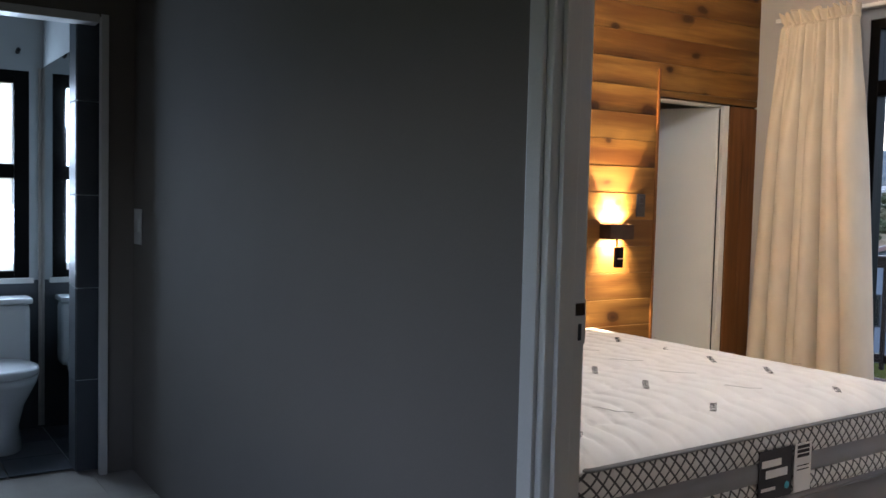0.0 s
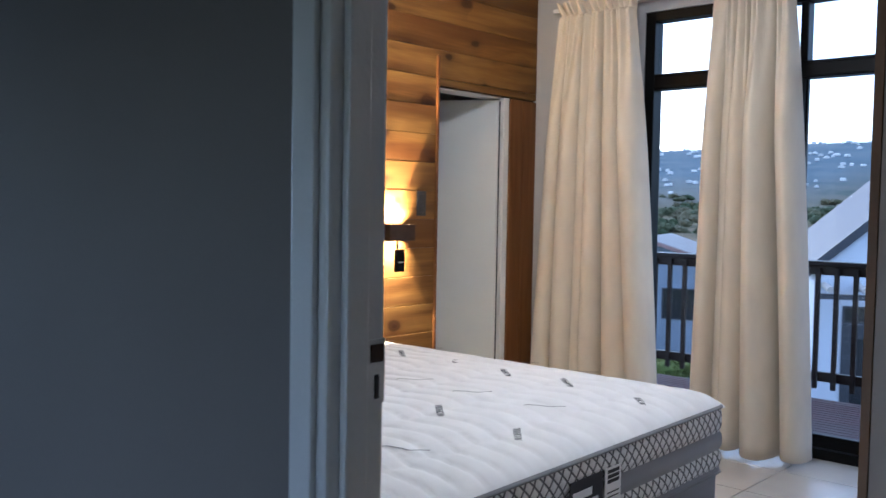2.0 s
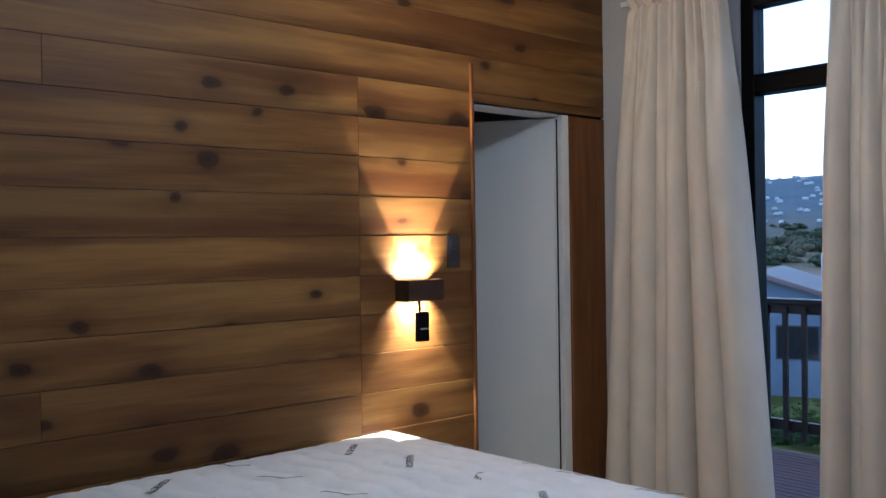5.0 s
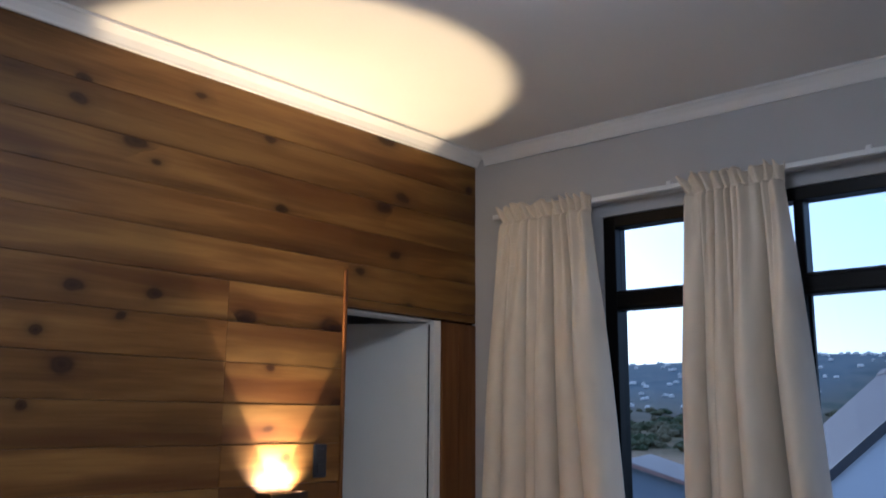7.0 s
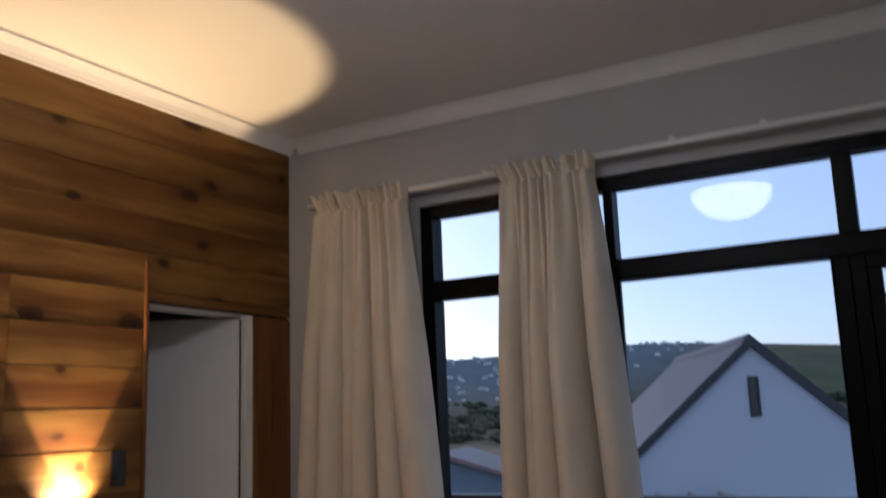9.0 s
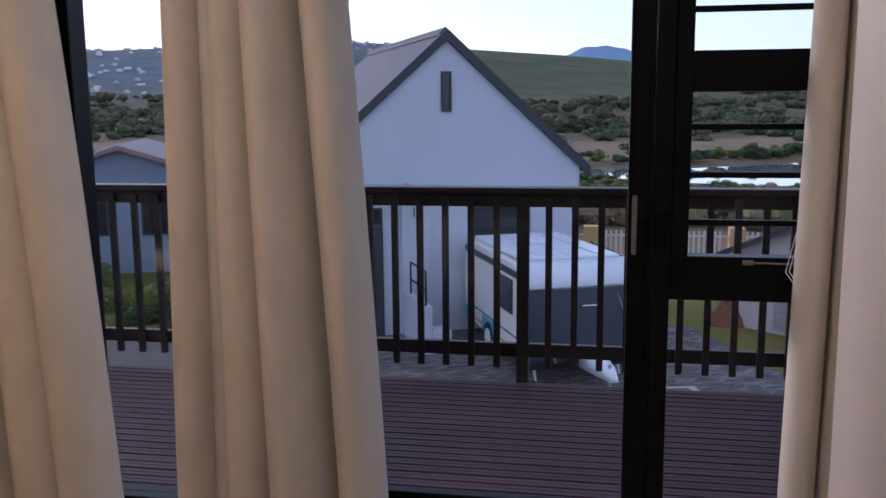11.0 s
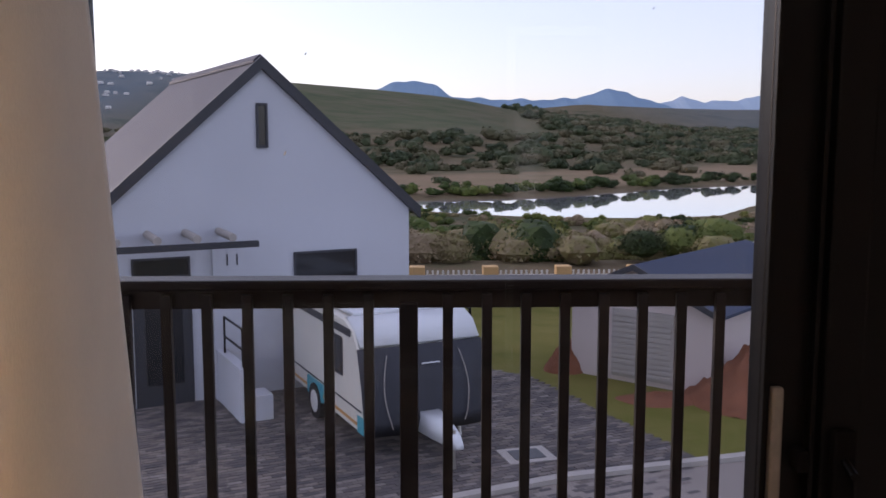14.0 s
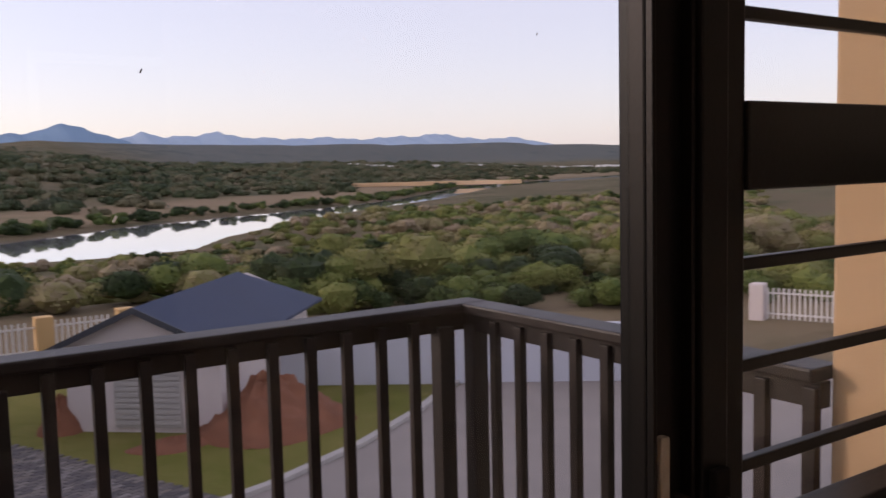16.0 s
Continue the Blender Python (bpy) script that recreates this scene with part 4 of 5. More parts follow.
part("door_stop", box(DX0, DX0 + 0.014, -4.175, -4.135, 0, DT, 0.003), M_TRIMWHITE, dr)
sp = part("strike_plate", box(DX0 + 0.0005, DX0 + 0.003, -4.128, -4.0945, 1.085, 1.175), M_TRIMWHITE, dr, "painted strike plate")
part("latch_hole", box(DX0 + 0.002, DX0 + 0.005, -4.122, -4.098, 1.143, 1.168, 0.001), M_DARKMETAL, sp)
part("bolt_hole", box(DX0 + 0.002, DX0 + 0.005, -4.114, -4.106, 1.092, 1.126, 0.001), M_BLACKPLASTIC, sp)
hs = thing("light_switch", "white plastic light switch on the dark hall wall", "switch")
part("plate", box(-0.32, -0.20, -4.199, -4.191, 1.12, 1.29, 0.004), M_WHITEPLASTIC, hs)
part("rocker", box(-0.28, -0.24, -4.204, -4.198, 1.18, 1.24, 0.002), M_WHITEPLASTIC, hs)

# ---- bathroom ----
bd = tagged(new("door_3"), "white painted doorway into the dark bathroom", "door frame", "", "structure")
part("jamb", box(-0.366, -0.34, -4.352, -4.324, 0, 2.19, 0.005), M_TRIMWHITE, bd)
part("jamb", box(-0.46, -0.34, -5.16, -5.12, 0, 2.19, 0.005), M_TRIMWHITE, bd)
part("head", box(-0.46, -0.34, -5.12, -4.355, 2.16, 2.20, 0.005), M_TRIMWHITE, bd)
part("architrave", box(-0.338, -0.328, -4.35, -4.315, 0, 2.2, 0.003), M_TRIMWHITE, bd)
bw = tagged(new("window_2"), "small bathroom window with frosted panes in a black frame", "window", "", "structure")
for y0, y1, z0, z1 in ((BW1 - 0.078, BW1, BWB, BWT), (BW0, BW0 + 0.06, BWB, BWT), (BW0 + 0.06, BW1 - 0.078, BWT - 0.07, BWT), (BW0 + 0.06, BW1 - 0.078, BWB, BWB + 0.04), (BW0 + 0.06, BW1 - 0.078, 1.43, 1.51)):
    part("window_frame", box(-1.47, -1.40, y0, y1, z0, z1, 0.004), M_BLACKALU, bw)
for z0, z1 in ((BWB + 0.04, 1.43), (1.51, BWT - 0.07)):
    ob = part("pane", box(-1.438, -1.432, BW0 + 0.06, BW1 - 0.078, z0, z1), M_FROST, bw, "frosted glass pane")
    ob.visible_shadow = False
part("window_sill", box(-1.41, -1.375, BW0 - 0.02, BW1 + 0.02, BWB - 0.03, BWB, 0.004), M_TRIMWHITE, bw)
tiled = tagged(new("wall_tiling"), "dark slate tiles on the bathroom walls", "tiles", "", "structure")
me = mesh_from("tile", box(-0.004, 0.004, 0.002, 0.298, 0.002, 0.598, 0.002), M_DARKTILE)
for i in range(4):
    shared("tile", me, Matrix.Translation((-1.394, -5.66 + i * 0.3 + 0.03, 0.0)), tiled)
    shared("tile", me, Matrix.Translation((-1.394, -5.66 + i * 0.3 + 0.03, 0.26)), tiled)
me = mesh_from("tile", box(0.001, 0.149, -0.004, 0.004, 0.002, 0.448, 0.002), M_DARKTILE)
for k in range(5):
    shared("tile", me, Matrix.Translation((-0.60, -4.436, k * 0.45)), tiled)
for k in range(5):
    part("tile", box(-0.449, -0.440, -4.436, -4.331, k * 0.45 + 0.001, k * 0.45 + 0.447, 0.002), M_DARKTILE, tiled)
    part("tile", box(-0.439, -0.368, -4.334, -4.3265, k * 0.45 + 0.001, min(2.18, k * 0.45 + 0.447), 0.002), M_DARKTILE, tiled)
me = mesh_from("tile", box(0.003, 0.297, 0.003, 0.297, 0.0, 0.006, 0.0015), M_DARKTILE)
for i in range(3):
    for j in range(5):
        shared("tile", me, Matrix.Translation((-1.39 + i * 0.3, -5.93 + j * 0.3, 0.0)), tiled)
# Added mirror panel: the window's reflection in it stands for a second pane.
mirror_panel = thing("reflecting_panel", "dark polished glass panel, its reflection standing in for a second window pane", "glass panel")
part("glass", box(-1.388, -0.605, -4.439, -4.432, 0.02, 2.05, 0.002), M_MIRROR, mirror_panel)
part("edge_profile", box(-1.392, -1.378, -4.455, -4.4395, 0.02, 2.05, 0.002), M_STEEL, mirror_panel)
hook = thing("wall_hook", "small black hook above the window", "hook")
part("hook", rod((-1.398, -4.56, 2.13), (-1.36, -4.56, 2.14), 0.012, 10), M_BLACKPLASTIC, hook)
toilet = thing("toilet", "white ceramic close-coupled toilet with closed lid", "toilet", (-1.39, -4.70, 0))


def oval(cx, cy, rx, ry, z, n=28):
    return [(cx + rx * math.cos(2 * math.pi * k / n), cy + ry * math.sin(2 * math.pi * k / n), z) for k in range(n)]


part("pedestal", loft([oval(0.33, 0, 0.20, 0.11, 0.0), oval(0.32, 0, 0.17, 0.095, 0.12), oval(0.34, 0, 0.19, 0.12, 0.24), oval(0.37, 0, 0.235, 0.175, 0.36), oval(0.37, 0, 0.24, 0.185, 0.40)]), M_TOILET, toilet)
part("seat_lid", loft([oval(0.37, 0, 0.238, 0.185, 0.405), oval(0.37, 0, 0.245, 0.19, 0.42), oval(0.37, 0, 0.24, 0.185, 0.44), oval(0.37, 0, 0.20, 0.15, 0.452)]), M_TOILET, toilet)
part("cistern", box(0.0, 0.18, -0.18, 0.18, 0.38, 0.74, 0.03), M_TOILET, toilet)
part("cistern_lid", box(-0.002, 0.195, -0.19, 0.19, 0.742, 0.775, 0.012), M_TOILET, toilet)


# ---- deck and railing ----
deck = tagged(new("deck"), "purple-brown ribbed timber deck on the balcony", "deck", "", "structure")
part("deck_frame", box(-1.6, 4.0, 0.22, 1.915, -0.26, -0.07), M_RAIL, deck)
y, k = 0.225, 0
while y < 1.80:
    b = bmesh.new()
    for q in range(4):
        box(-1.62, 4.0, y + q * 0.0335, y + q * 0.0335 + 0.029, -0.06, -0.036 - 0.0015 * (q % 2), 0.003, bm=b)
    box(-1.62, 4.0, y, y + 0.13, -0.066, -0.045, bm=b)
    part("deck_board", b, M_DECK, deck)
    y += 0.1375
rail = thing("balcony_railing", "dark stained timber railing with square balusters", "railing")
RY = 2.0
part("handrail", box(-1.62, 3.84, RY - 0.06, RY + 0.06, 0.945, 0.982, 0.008), M_RAIL, rail)
part("top_rail", box(-1.60, 3.80, RY - 0.022, RY + 0.022, 0.878, 0.944, 0.004), M_RAIL, rail)
part("bottom_rail", box(-1.60, 3.70, RY - 0.02, RY + 0.02, 0.069, 0.142, 0.004), M_RAIL, rail)
post_me = mesh_from("post", box(-0.032, 0.032, -0.032, 0.032, -0.20, 0.90, 0.004), M_RAIL)
bal_me = mesh_from("baluster", box(-0.0175, 0.0175, -0.014, 0.014, 0.016, 0.93, 0.003), M_RAIL)
posts = [-1.53, -0.56, 0.80, 2.176, 3.66]
for x in posts:
    shared("post", post_me, Matrix.Translation((x, RY - 0.02, 0)), rail)
for a, b in zip(posts, posts[1:]):
    n = round((b - a) / 0.1375)
    for i in range(1, n):
        x = a + (b - a) * i / n
        shared("baluster", bal_me, Matrix.Translation((x, RY - 0.036, 0)), rail)
side = thing("balcony_railing", "dark stained timber side railing ending at an ochre pillar", "railing")
part("handrail", box(3.72, 3.84, 0.53, RY - 0.061, 0.945, 0.982, 0.008), M_RAIL, side)
part("top_rail", box(3.758, 3.80, 0.53, RY - 0.03, 0.878, 0.944, 0.004), M_RAIL, side)
part("bottom_rail", box(3.76, 3.80, 0.53, RY - 0.03, 0.069, 0.142, 0.004), M_RAIL, side)
shared("post", post_me, Matrix.Translation((3.78, RY - 0.06, 0)), side)
for i in range(10):
    y = RY - 0.21 - i * 0.1375
    shared("baluster", bal_me, Matrix.Translation((3.755, y, 0)) @ Matrix.Rotation(radians(90), 4, "Z"), side)
structure("pillar", box(3.80, 4.10, 0.221, 0.53, -3.3, 3.2, 0.01), M_OCHRE, "ochre plastered balcony pillar", "pillar")


# ---- outdoors: land, river, bush ----
GZ = -3.3


def river_mid(x):
    return np.interp(x, [-900, -300, 0, 18, 30, 43, 55, 92, 134, 170, 300, 600, 1500], [60, 115, 141, 137, 140, 148, 164, 196, 226, 256, 390, 560, 900])


def river_half(x):
    return np.interp(x, [-300, 0, 18, 30, 43, 55, 92, 134, 170, 300, 600], [12, 10, 19, 23, 28, 25, 16, 10, 10, 14, 14])


def land(x, y):
    """Height of the land at x and y (arrays)."""
    x, y = np.asarray(x, float), np.asarray(y, float)
    mid, half = river_mid(x), river_half(x)
    near = GZ - 5.2 * np.clip((y - 34) / np.maximum(mid - half - 46, 20), 0, 1) ** 0.55
    d = y - mid
    far = -8.4 + np.clip(d - 60, 0, None) * 0.012
    far = far + 22 * np.clip((d - 260) / 900, 0, 1) ** 1.2
    hill = 44 * np.exp(-((x + 190) / 330) ** 2 - ((d - 720) / 300) ** 2) + 34 * np.exp(-((x + 700) / 400) ** 2 - ((d - 600) / 260) ** 2)
    plateau = 29 * np.clip((d - 700) / 300, 0, 1) * np.clip((x - 60) / 200, 0, 1)
    roll = 1.6 * np.sin(x * 0.021 + 1.0) * np.sin(y * 0.017) * np.clip((d - 60) / 200, 0, 1)
    knolls = 10 * np.clip(np.sin(x / 48.0) + 0.4 * np.sin(x / 19.0), 0, 2) * np.clip((x - 850) / 200, 0, 1) * np.clip((d - 780) / 150, 0, 1)
    h = np.where(d < 0, near, far + hill + plateau + roll + knolls)
    bank = np.clip((np.abs(d) - half) / 5.0, -1, 1)
    wet = np.abs(d) < half + 5
    edge = np.where(d < 0, GZ - 5.2, -8.4)
    h = np.where(wet, np.where(bank > 0, -9.0 + (edge + 9.0) * bank, -9.0 + bank * 1.0), h)
    return np.where((y < 34) & (d < 0), GZ, h)


ys = np.concatenate([[-60.0, -20.0, 0.0, 10.0, 20.0, 24.5, 25.5, 29.0], np.linspace(34, 320, 120), 320 + (4600 - 320) * np.linspace(0, 1, 71)[1:] ** 1.8])
xp = np.concatenate([np.linspace(0, 260, 90), 260 + (3800 - 260) * np.linspace(0, 1, 41)[1:] ** 1.8])
xs = np.concatenate([-xp[:0:-1], xp])
X, Y = np.meshgrid(xs, ys, indexing="ij")
Z = land(X, Y)
me = bpy.data.meshes.new("ground")
nyy = len(ys)
V = np.stack([X, Y, Z], -1).reshape(-1, 3)
FF = [(i * nyy + j, (i + 1) * nyy + j, (i + 1) * nyy + j + 1, i * nyy + j + 1) for i in range(len(xs) - 1) for j in range(nyy - 1)]
me.from_pydata(V.tolist(), [], FF)
me.polygons.foreach_set("use_smooth", [True] * len(FF))
D = Y - river_mid(X)
lawn = ((Y < 25) & (D < 0) & (X < 13)).astype(float)
reed = np.clip(2.2 - np.abs(D - river_half(X) - 44) / 22, 0, 1) * (D > 0)
reed = np.maximum(reed, 0.8 * ((Y > 25) & (Y < 34) & (X < 13)))
reed = np.maximum(reed, 0.55 * ((Y < 30) & (X >= 13)))
fieldm = np.clip((D - 330) / 60, 0, 1) * np.clip((140 - X) / 120, 0, 1) * np.clip((X + 190) / 110, 0.0, 1)
# Haze colour grows with distance on the far left hill.
hazem = np.clip((-X - 110) / 90, 0, 1) * np.clip((D - 240) / 200, 0, 1)
# At about half strength the same blue-grey dulls the far right plateau.
hazem = np.maximum(hazem, 0.55 * np.clip((X - 250) / 200, 0, 1) * np.clip((D - 620) / 120, 0, 1))
cov = np.stack([lawn, reed, fieldm, hazem], -1).reshape(-1, 4)
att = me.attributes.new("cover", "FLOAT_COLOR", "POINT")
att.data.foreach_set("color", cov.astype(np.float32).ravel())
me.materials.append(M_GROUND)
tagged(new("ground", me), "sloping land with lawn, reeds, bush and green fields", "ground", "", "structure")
bm = bmesh.new()
q = [bm.verts.new(p) for p in ((-1500, -200, -9.0), (1500, -200, -9.0), (1500, 1500, -9.0), (-1500, 1500, -9.0))]
bm.faces.new(q)
tagged(part("water", bm, M_WATER), "still river reflecting the pale evening sky", "river", "", "structure")


def ball_faces():
    """Corners of an 80-sided ball, three a face."""
    bm = bmesh.new()
    bmesh.ops.create_icosphere(bm, subdivisions=2, radius=1.0)
    bm.verts.ensure_lookup_table()
    tri = np.array([[v.co[:] for v in f.verts] for f in bm.faces])
    bm.free()
    return tri


BALL = ball_faces()


def bush_field(name, spots, leaves, leaf, mat, label, seed, tones=(0.0, 0.58)):
    """Many shrubs in one mesh: lumpy crowns at (x, y, radius, height), their cores close-grown, leaves all over them."""
    rs = np.random.RandomState(seed)
    corners, tone = [], []
    for (x, y, r, h) in spots:
        n = int(leaves * (0.7 + 0.6 * rs.rand()))
        lob = rs.randint(3, 6)
        cx, cy = rs.randn(lob) * 0.45 * r, rs.randn(lob) * 0.45 * r
        cz = h * (0.30 + 0.45 * rs.rand(lob))
        cr = r * (0.32 + 0.38 * rs.rand(lob))
        foot = np.array([x, y, float(land(x, y)) - 0.1])
        mids = np.stack([cx, cy, cz * 0.8], 1) + foot
        own = rs.uniform(*tones)
        pick = rs.randint(0, lob, n)
        dv = rs.randn(n, 3)
        dv /= np.linalg.norm(dv, axis=1)[:, None]
        dv[:, 2] = np.abs(dv[:, 2]) - 0.3
        rad = cr[pick] * (0.66 + 0.60 * rs.rand(n) ** 1.3)
        P = mids[pick] + dv * rad[:, None] * np.array([1, 1, 0.8])
        nv = dv + 0.4 * rs.randn(n, 3)
        nv /= np.linalg.norm(nv, axis=1)[:, None]
        a = rs.randn(n, 3)
        a -= nv * np.sum(a * nv, 1)[:, None]
        a /= np.linalg.norm(a, axis=1)[:, None] + 1e-9
        b = np.cross(nv, a)
        s = (leaf * r ** 0.5 * (0.6 + 0.8 * rs.rand(n)))[:, None]
        corners.append(np.stack([P - a * s - b * s * 0.5, P + a * s, P - a * s * 0.4 + b * s], 1))
        lump = 1.0 + 0.16 * np.sin(BALL[..., 0] * 5 + x) * np.sin(BALL[..., 1] * 6 + y) + 0.10 * np.sin(BALL[..., 2] * 9 + x)
        core = mids[:, None, None, :] + BALL[None] * lump[None, ..., None] * cr[:, None, None, None] * np.array([0.72, 0.72, 0.58])
        corners.append(core.reshape(-1, 3, 3))
        tone.append(np.full((n + lob * len(BALL)) * 3, own))
    A = np.concatenate(corners).reshape(-1, 3)
    m = bpy.data.meshes.new(name)
    m.vertices.add(len(A))
    m.vertices.foreach_set("co", A.astype(np.float32).ravel())
    m.loops.add(len(A))
    m.loops.foreach_set("vertex_index", np.arange(len(A), dtype=np.int32))
    m.polygons.add(len(A) // 3)
    m.polygons.foreach_set("loop_start", np.arange(0, len(A), 3, dtype=np.int32))
    m.update()
    tn = m.attributes.new("tone", "FLOAT", "POINT")
    tn.data.foreach_set("value", np.concatenate(tone).astype(np.float32))
    m.materials.append(mat)
    return tagged(new(name, m), label, "bushes", "", "stuff")


rs = np.random.RandomState(7)
near = []
while len(near) < 1500:
    y = 32 + 140 * rs.rand() ** 1.1
    x = rs.uniform(-0.55, 1.35) * (y + 6) - 2
    if x > 14 and y < 40:
        y -= 4.5
    gap = river_mid(x) - river_half(x) - y
    if gap < 8:
        continue
    cap = (0.9 + 0.022 * gap) / 1.25 * rs.uniform(0.75, 1.3)
    r = min(rs.uniform(0.9, 2.4), cap) if x < 60 else rs.uniform(1.1, 2.4)
    near.append((x, y, r, r * rs.uniform(0.6, 1.3)))
for k in range(26):
    r = rs.uniform(0.5, 1.0)
    near.append((rs.uniform(-13.5, -5.5), rs.uniform(15.5, 19.5), r, r * rs.uniform(0.8, 1.5)))
while len(near) < 1616:
    x, y = rs.uniform(14, 36), rs.uniform(13, 30)
    if y < 26.5 - (x - 13) * 0.75 or y < 16:
        continue
    r = rs.uniform(0.7, 1.5)
    near.append((x, y, r, r * rs.uniform(0.6, 1.2)))
bush_field("fringe_bushes", [b for b in near if b[1] < 42], 2600, 0.045, M_BUSH, "leafy green shrubs behind the boundary walls", 6, (-0.05, 0.46))
bush_field("near_bushes", [b for b in near if 42 <= b[1] < 72], 1500, 0.055, M_BUSH, "dense mixed green and ochre coastal bush", 1)
bush_field("middle_bushes", [b for b in near if b[1] >= 72], 520, 0.09, M_BUSH, "dense green coastal bush sloping to the river", 4)
bank = []
for x in np.arange(-160, 420, 1.8):
    d = river_half(x) + rs.uniform(3.5, 8)
    bank.append((x + rs.uniform(-2, 2), float(river_mid(x)) + d, rs.uniform(1.2, 2.6), rs.uniform(1.2, 3.4)))
bush_field("river_bank_bushes", bank, 220, 0.14, M_BUSH, "dark bushes along the river banks", 2, (-0.1, 0.2))
far = []
while len(far) < 2700:
    d = 55 + 640 * rs.rand() ** 1.3
    x = rs.uniform(-480, 900)
    y = float(river_mid(x)) + d
    if y < 100 or (d < 90 and rs.rand() < 0.9) or (d > 330 and x < 90):
        continue
    r = rs.uniform(2.5, 5.5) * (0.75 + d / 500)
    far.append((x, y, r, r * rs.uniform(0.5, 0.85)))
bush_field("far_bushes", far, 130, 0.30, M_FARBUSH, "far scattered trees and bush", 3)


def ridge(name, x0, x1, y, crest, mat, label, seed):
    """A far mountain: a rough slope from its foot up to a crest line."""
    rs = np.random.RandomState(seed)
    n = 220
    x = np.linspace(x0, x1, n)
    top = np.interp(x, [c[0] for c in crest], [c[1] for c in crest])
    rough = sum(a * np.sin(x / w + rs.rand() * 6) for a, w in ((5, 60), (3, 23), (2, 11)))
    top = np.maximum(top + rough * np.clip(top / 120, 0.1, 1), 5)
    lev = [0.0, 0.35, 0.7, 1.0]
    verts, faces = [], []
    for k, f in enumerate(lev):
        jig = 30 * np.sin(x / 37.0 + k) * (1 - f)
        verts += [(float(a), float(y - 500 * (1 - f) + j), float(-10 + (t + 10) * f)) for a, j, t in zip(x, jig, top)]
    verts += [(float(a), float(y + 150), -10.0) for a in x]
    for k in range(len(lev)):
        for i in range(n - 1):
            faces.append((k * n + i, k * n + i + 1, (k + 1) * n + i + 1, (k + 1) * n + i))
    m = bpy.data.meshes.new(name)
    m.from_pydata(verts, [], faces)
    m.materials.append(mat)
    return tagged(new(name, m), label, "mountains", "", "structure")


ridge("backdrop_mountains", -1900, 960, 3000, [(-1900, 20), (-1500, 60), (-1150, 125), (-980, 140), (-800, 95), (-620, 85), (-420, 110), (-250, 125), (-160, 150), (-90, 178), (-14, 188), (60, 172), (120, 140), (230, 136), (380, 122), (520, 134), (590, 158), (640, 165), (700, 152), (760, 122), (850, 105), (960, 60)], M_MOUNTAIN, "mountain range on the skyline, blue haze put into its colour", 5)
ridge("backdrop_far_mountains", 700, 4200, 3900, [(700, 110), (1000, 146), (1150, 182), (1250, 152), (1400, 168), (1480, 190), (1600, 150), (1850, 155), (2150, 150), (2500, 158), (2650, 180), (2800, 152), (3300, 150), (4200, 150)], M_FARMOUNTAIN, "far mountains on the skyline, paler haze put into their colour", 6)

specks = bmesh.new()
rs = np.random.RandomState(12)
for k in range(600):
    if k < 400:
        x, d = rs.uniform(-640, -180), rs.uniform(330, 690)
        y = float(river_mid(x)) + d
    elif k < 450:
        x = rs.uniform(110, 420)
        y = float(river_mid(x)) + rs.uniform(430, 640)
    else:
        x = rs.uniform(640, 1060)
        y = 1120 - (x - 690) * 0.42 + rs.uniform(-45, 45)
    z = float(land(x, y))
    big = 2.4 if k >= 450 else 0.9
    w, l, h = big * rs.uniform(0.8, 2.0), big * rs.uniform(0.9, 2.2), big * rs.uniform(0.9, 1.5)
    prm = prism([(-w, 0), (w, 0), (w, h), (0, h + 0.8), (-w, h)], -l, l, Matrix.Translation((x, y, z)) @ Matrix.Rotation(rs.uniform(0, 3), 4, "Z"))
    m = bpy.data.meshes.new("tmp")
    prm.to_mesh(m)
    prm.free()
    specks.from_mesh(m)
    bpy.data.meshes.remove(m)
tagged(part("far_houses", specks, M_SPECK), "scattered pale houses on the far slopes", "houses", "", "stuff")

bridge = thing("road_bridge", "long low concrete road bridge, warm light put into its colour", "bridge")
bp, bq = Vector((229, 421, -6.9)), Vector((300, 360, -6.9))
bdir = (bq - bp).normalized()
bm_m = Matrix.Translation((bp + bq) / 2) @ Matrix.Rotation(math.atan2(bdir.y, bdir.x), 4, "Z")
L = (bq - bp).length / 2
part("bridge_deck", box(-L, L, -4, 4, -1.0, 0.0, 0.1, m=bm_m), M_BRIDGE, bridge)
part("parapet", box(-L, L, -4.2, -3.9, 0.0, 1.1, 0.05, m=bm_m), M_BRIDGE, bridge)
for k in range(4):
    part("pier", box(-L * 0.75 + k * L * 0.5 - 1, -L * 0.75 + k * L * 0.5 + 1, -3, 3, -8, -1.0, 0.1, m=bm_m), M_KERB, bridge)


# ---- neighbour house with the gable ----
HM = Matrix.Translation((-0.605, 15.6, 0)) @ Matrix.Rotation(radians(26), 4, "Z")
house = thing("gabled_house", "white plastered house with steep grey roof and charcoal fascia", "house")
EZ, AZ, HW, HL = 0.15, 2.77, 2.95, 7.5
part("wall", prism([(-HW, GZ - 0.3), (HW, GZ - 0.3), (HW, EZ), (0, AZ), (-HW, EZ)], 0, HL, HM), M_HOUSE, house)
for s in (-1, 1):
    o = [(0, AZ + 0.02), (s * (HW + 0.20), EZ - 0.16), (s * (HW + 0.20), EZ - 0.05), (0, AZ + 0.15)]
    part("roof", prism(o, 0.02, HL + 0.2, HM), M_ROOFGREY, house)
    f = [(0, AZ - 0.06), (s * (HW + 0.22), EZ - 0.26), (s * (HW + 0.22), EZ - 0.03), (0, AZ + 0.17)]
    part("fascia", prism(f, -0.10, 0.018, HM), M_FASCIA, house)
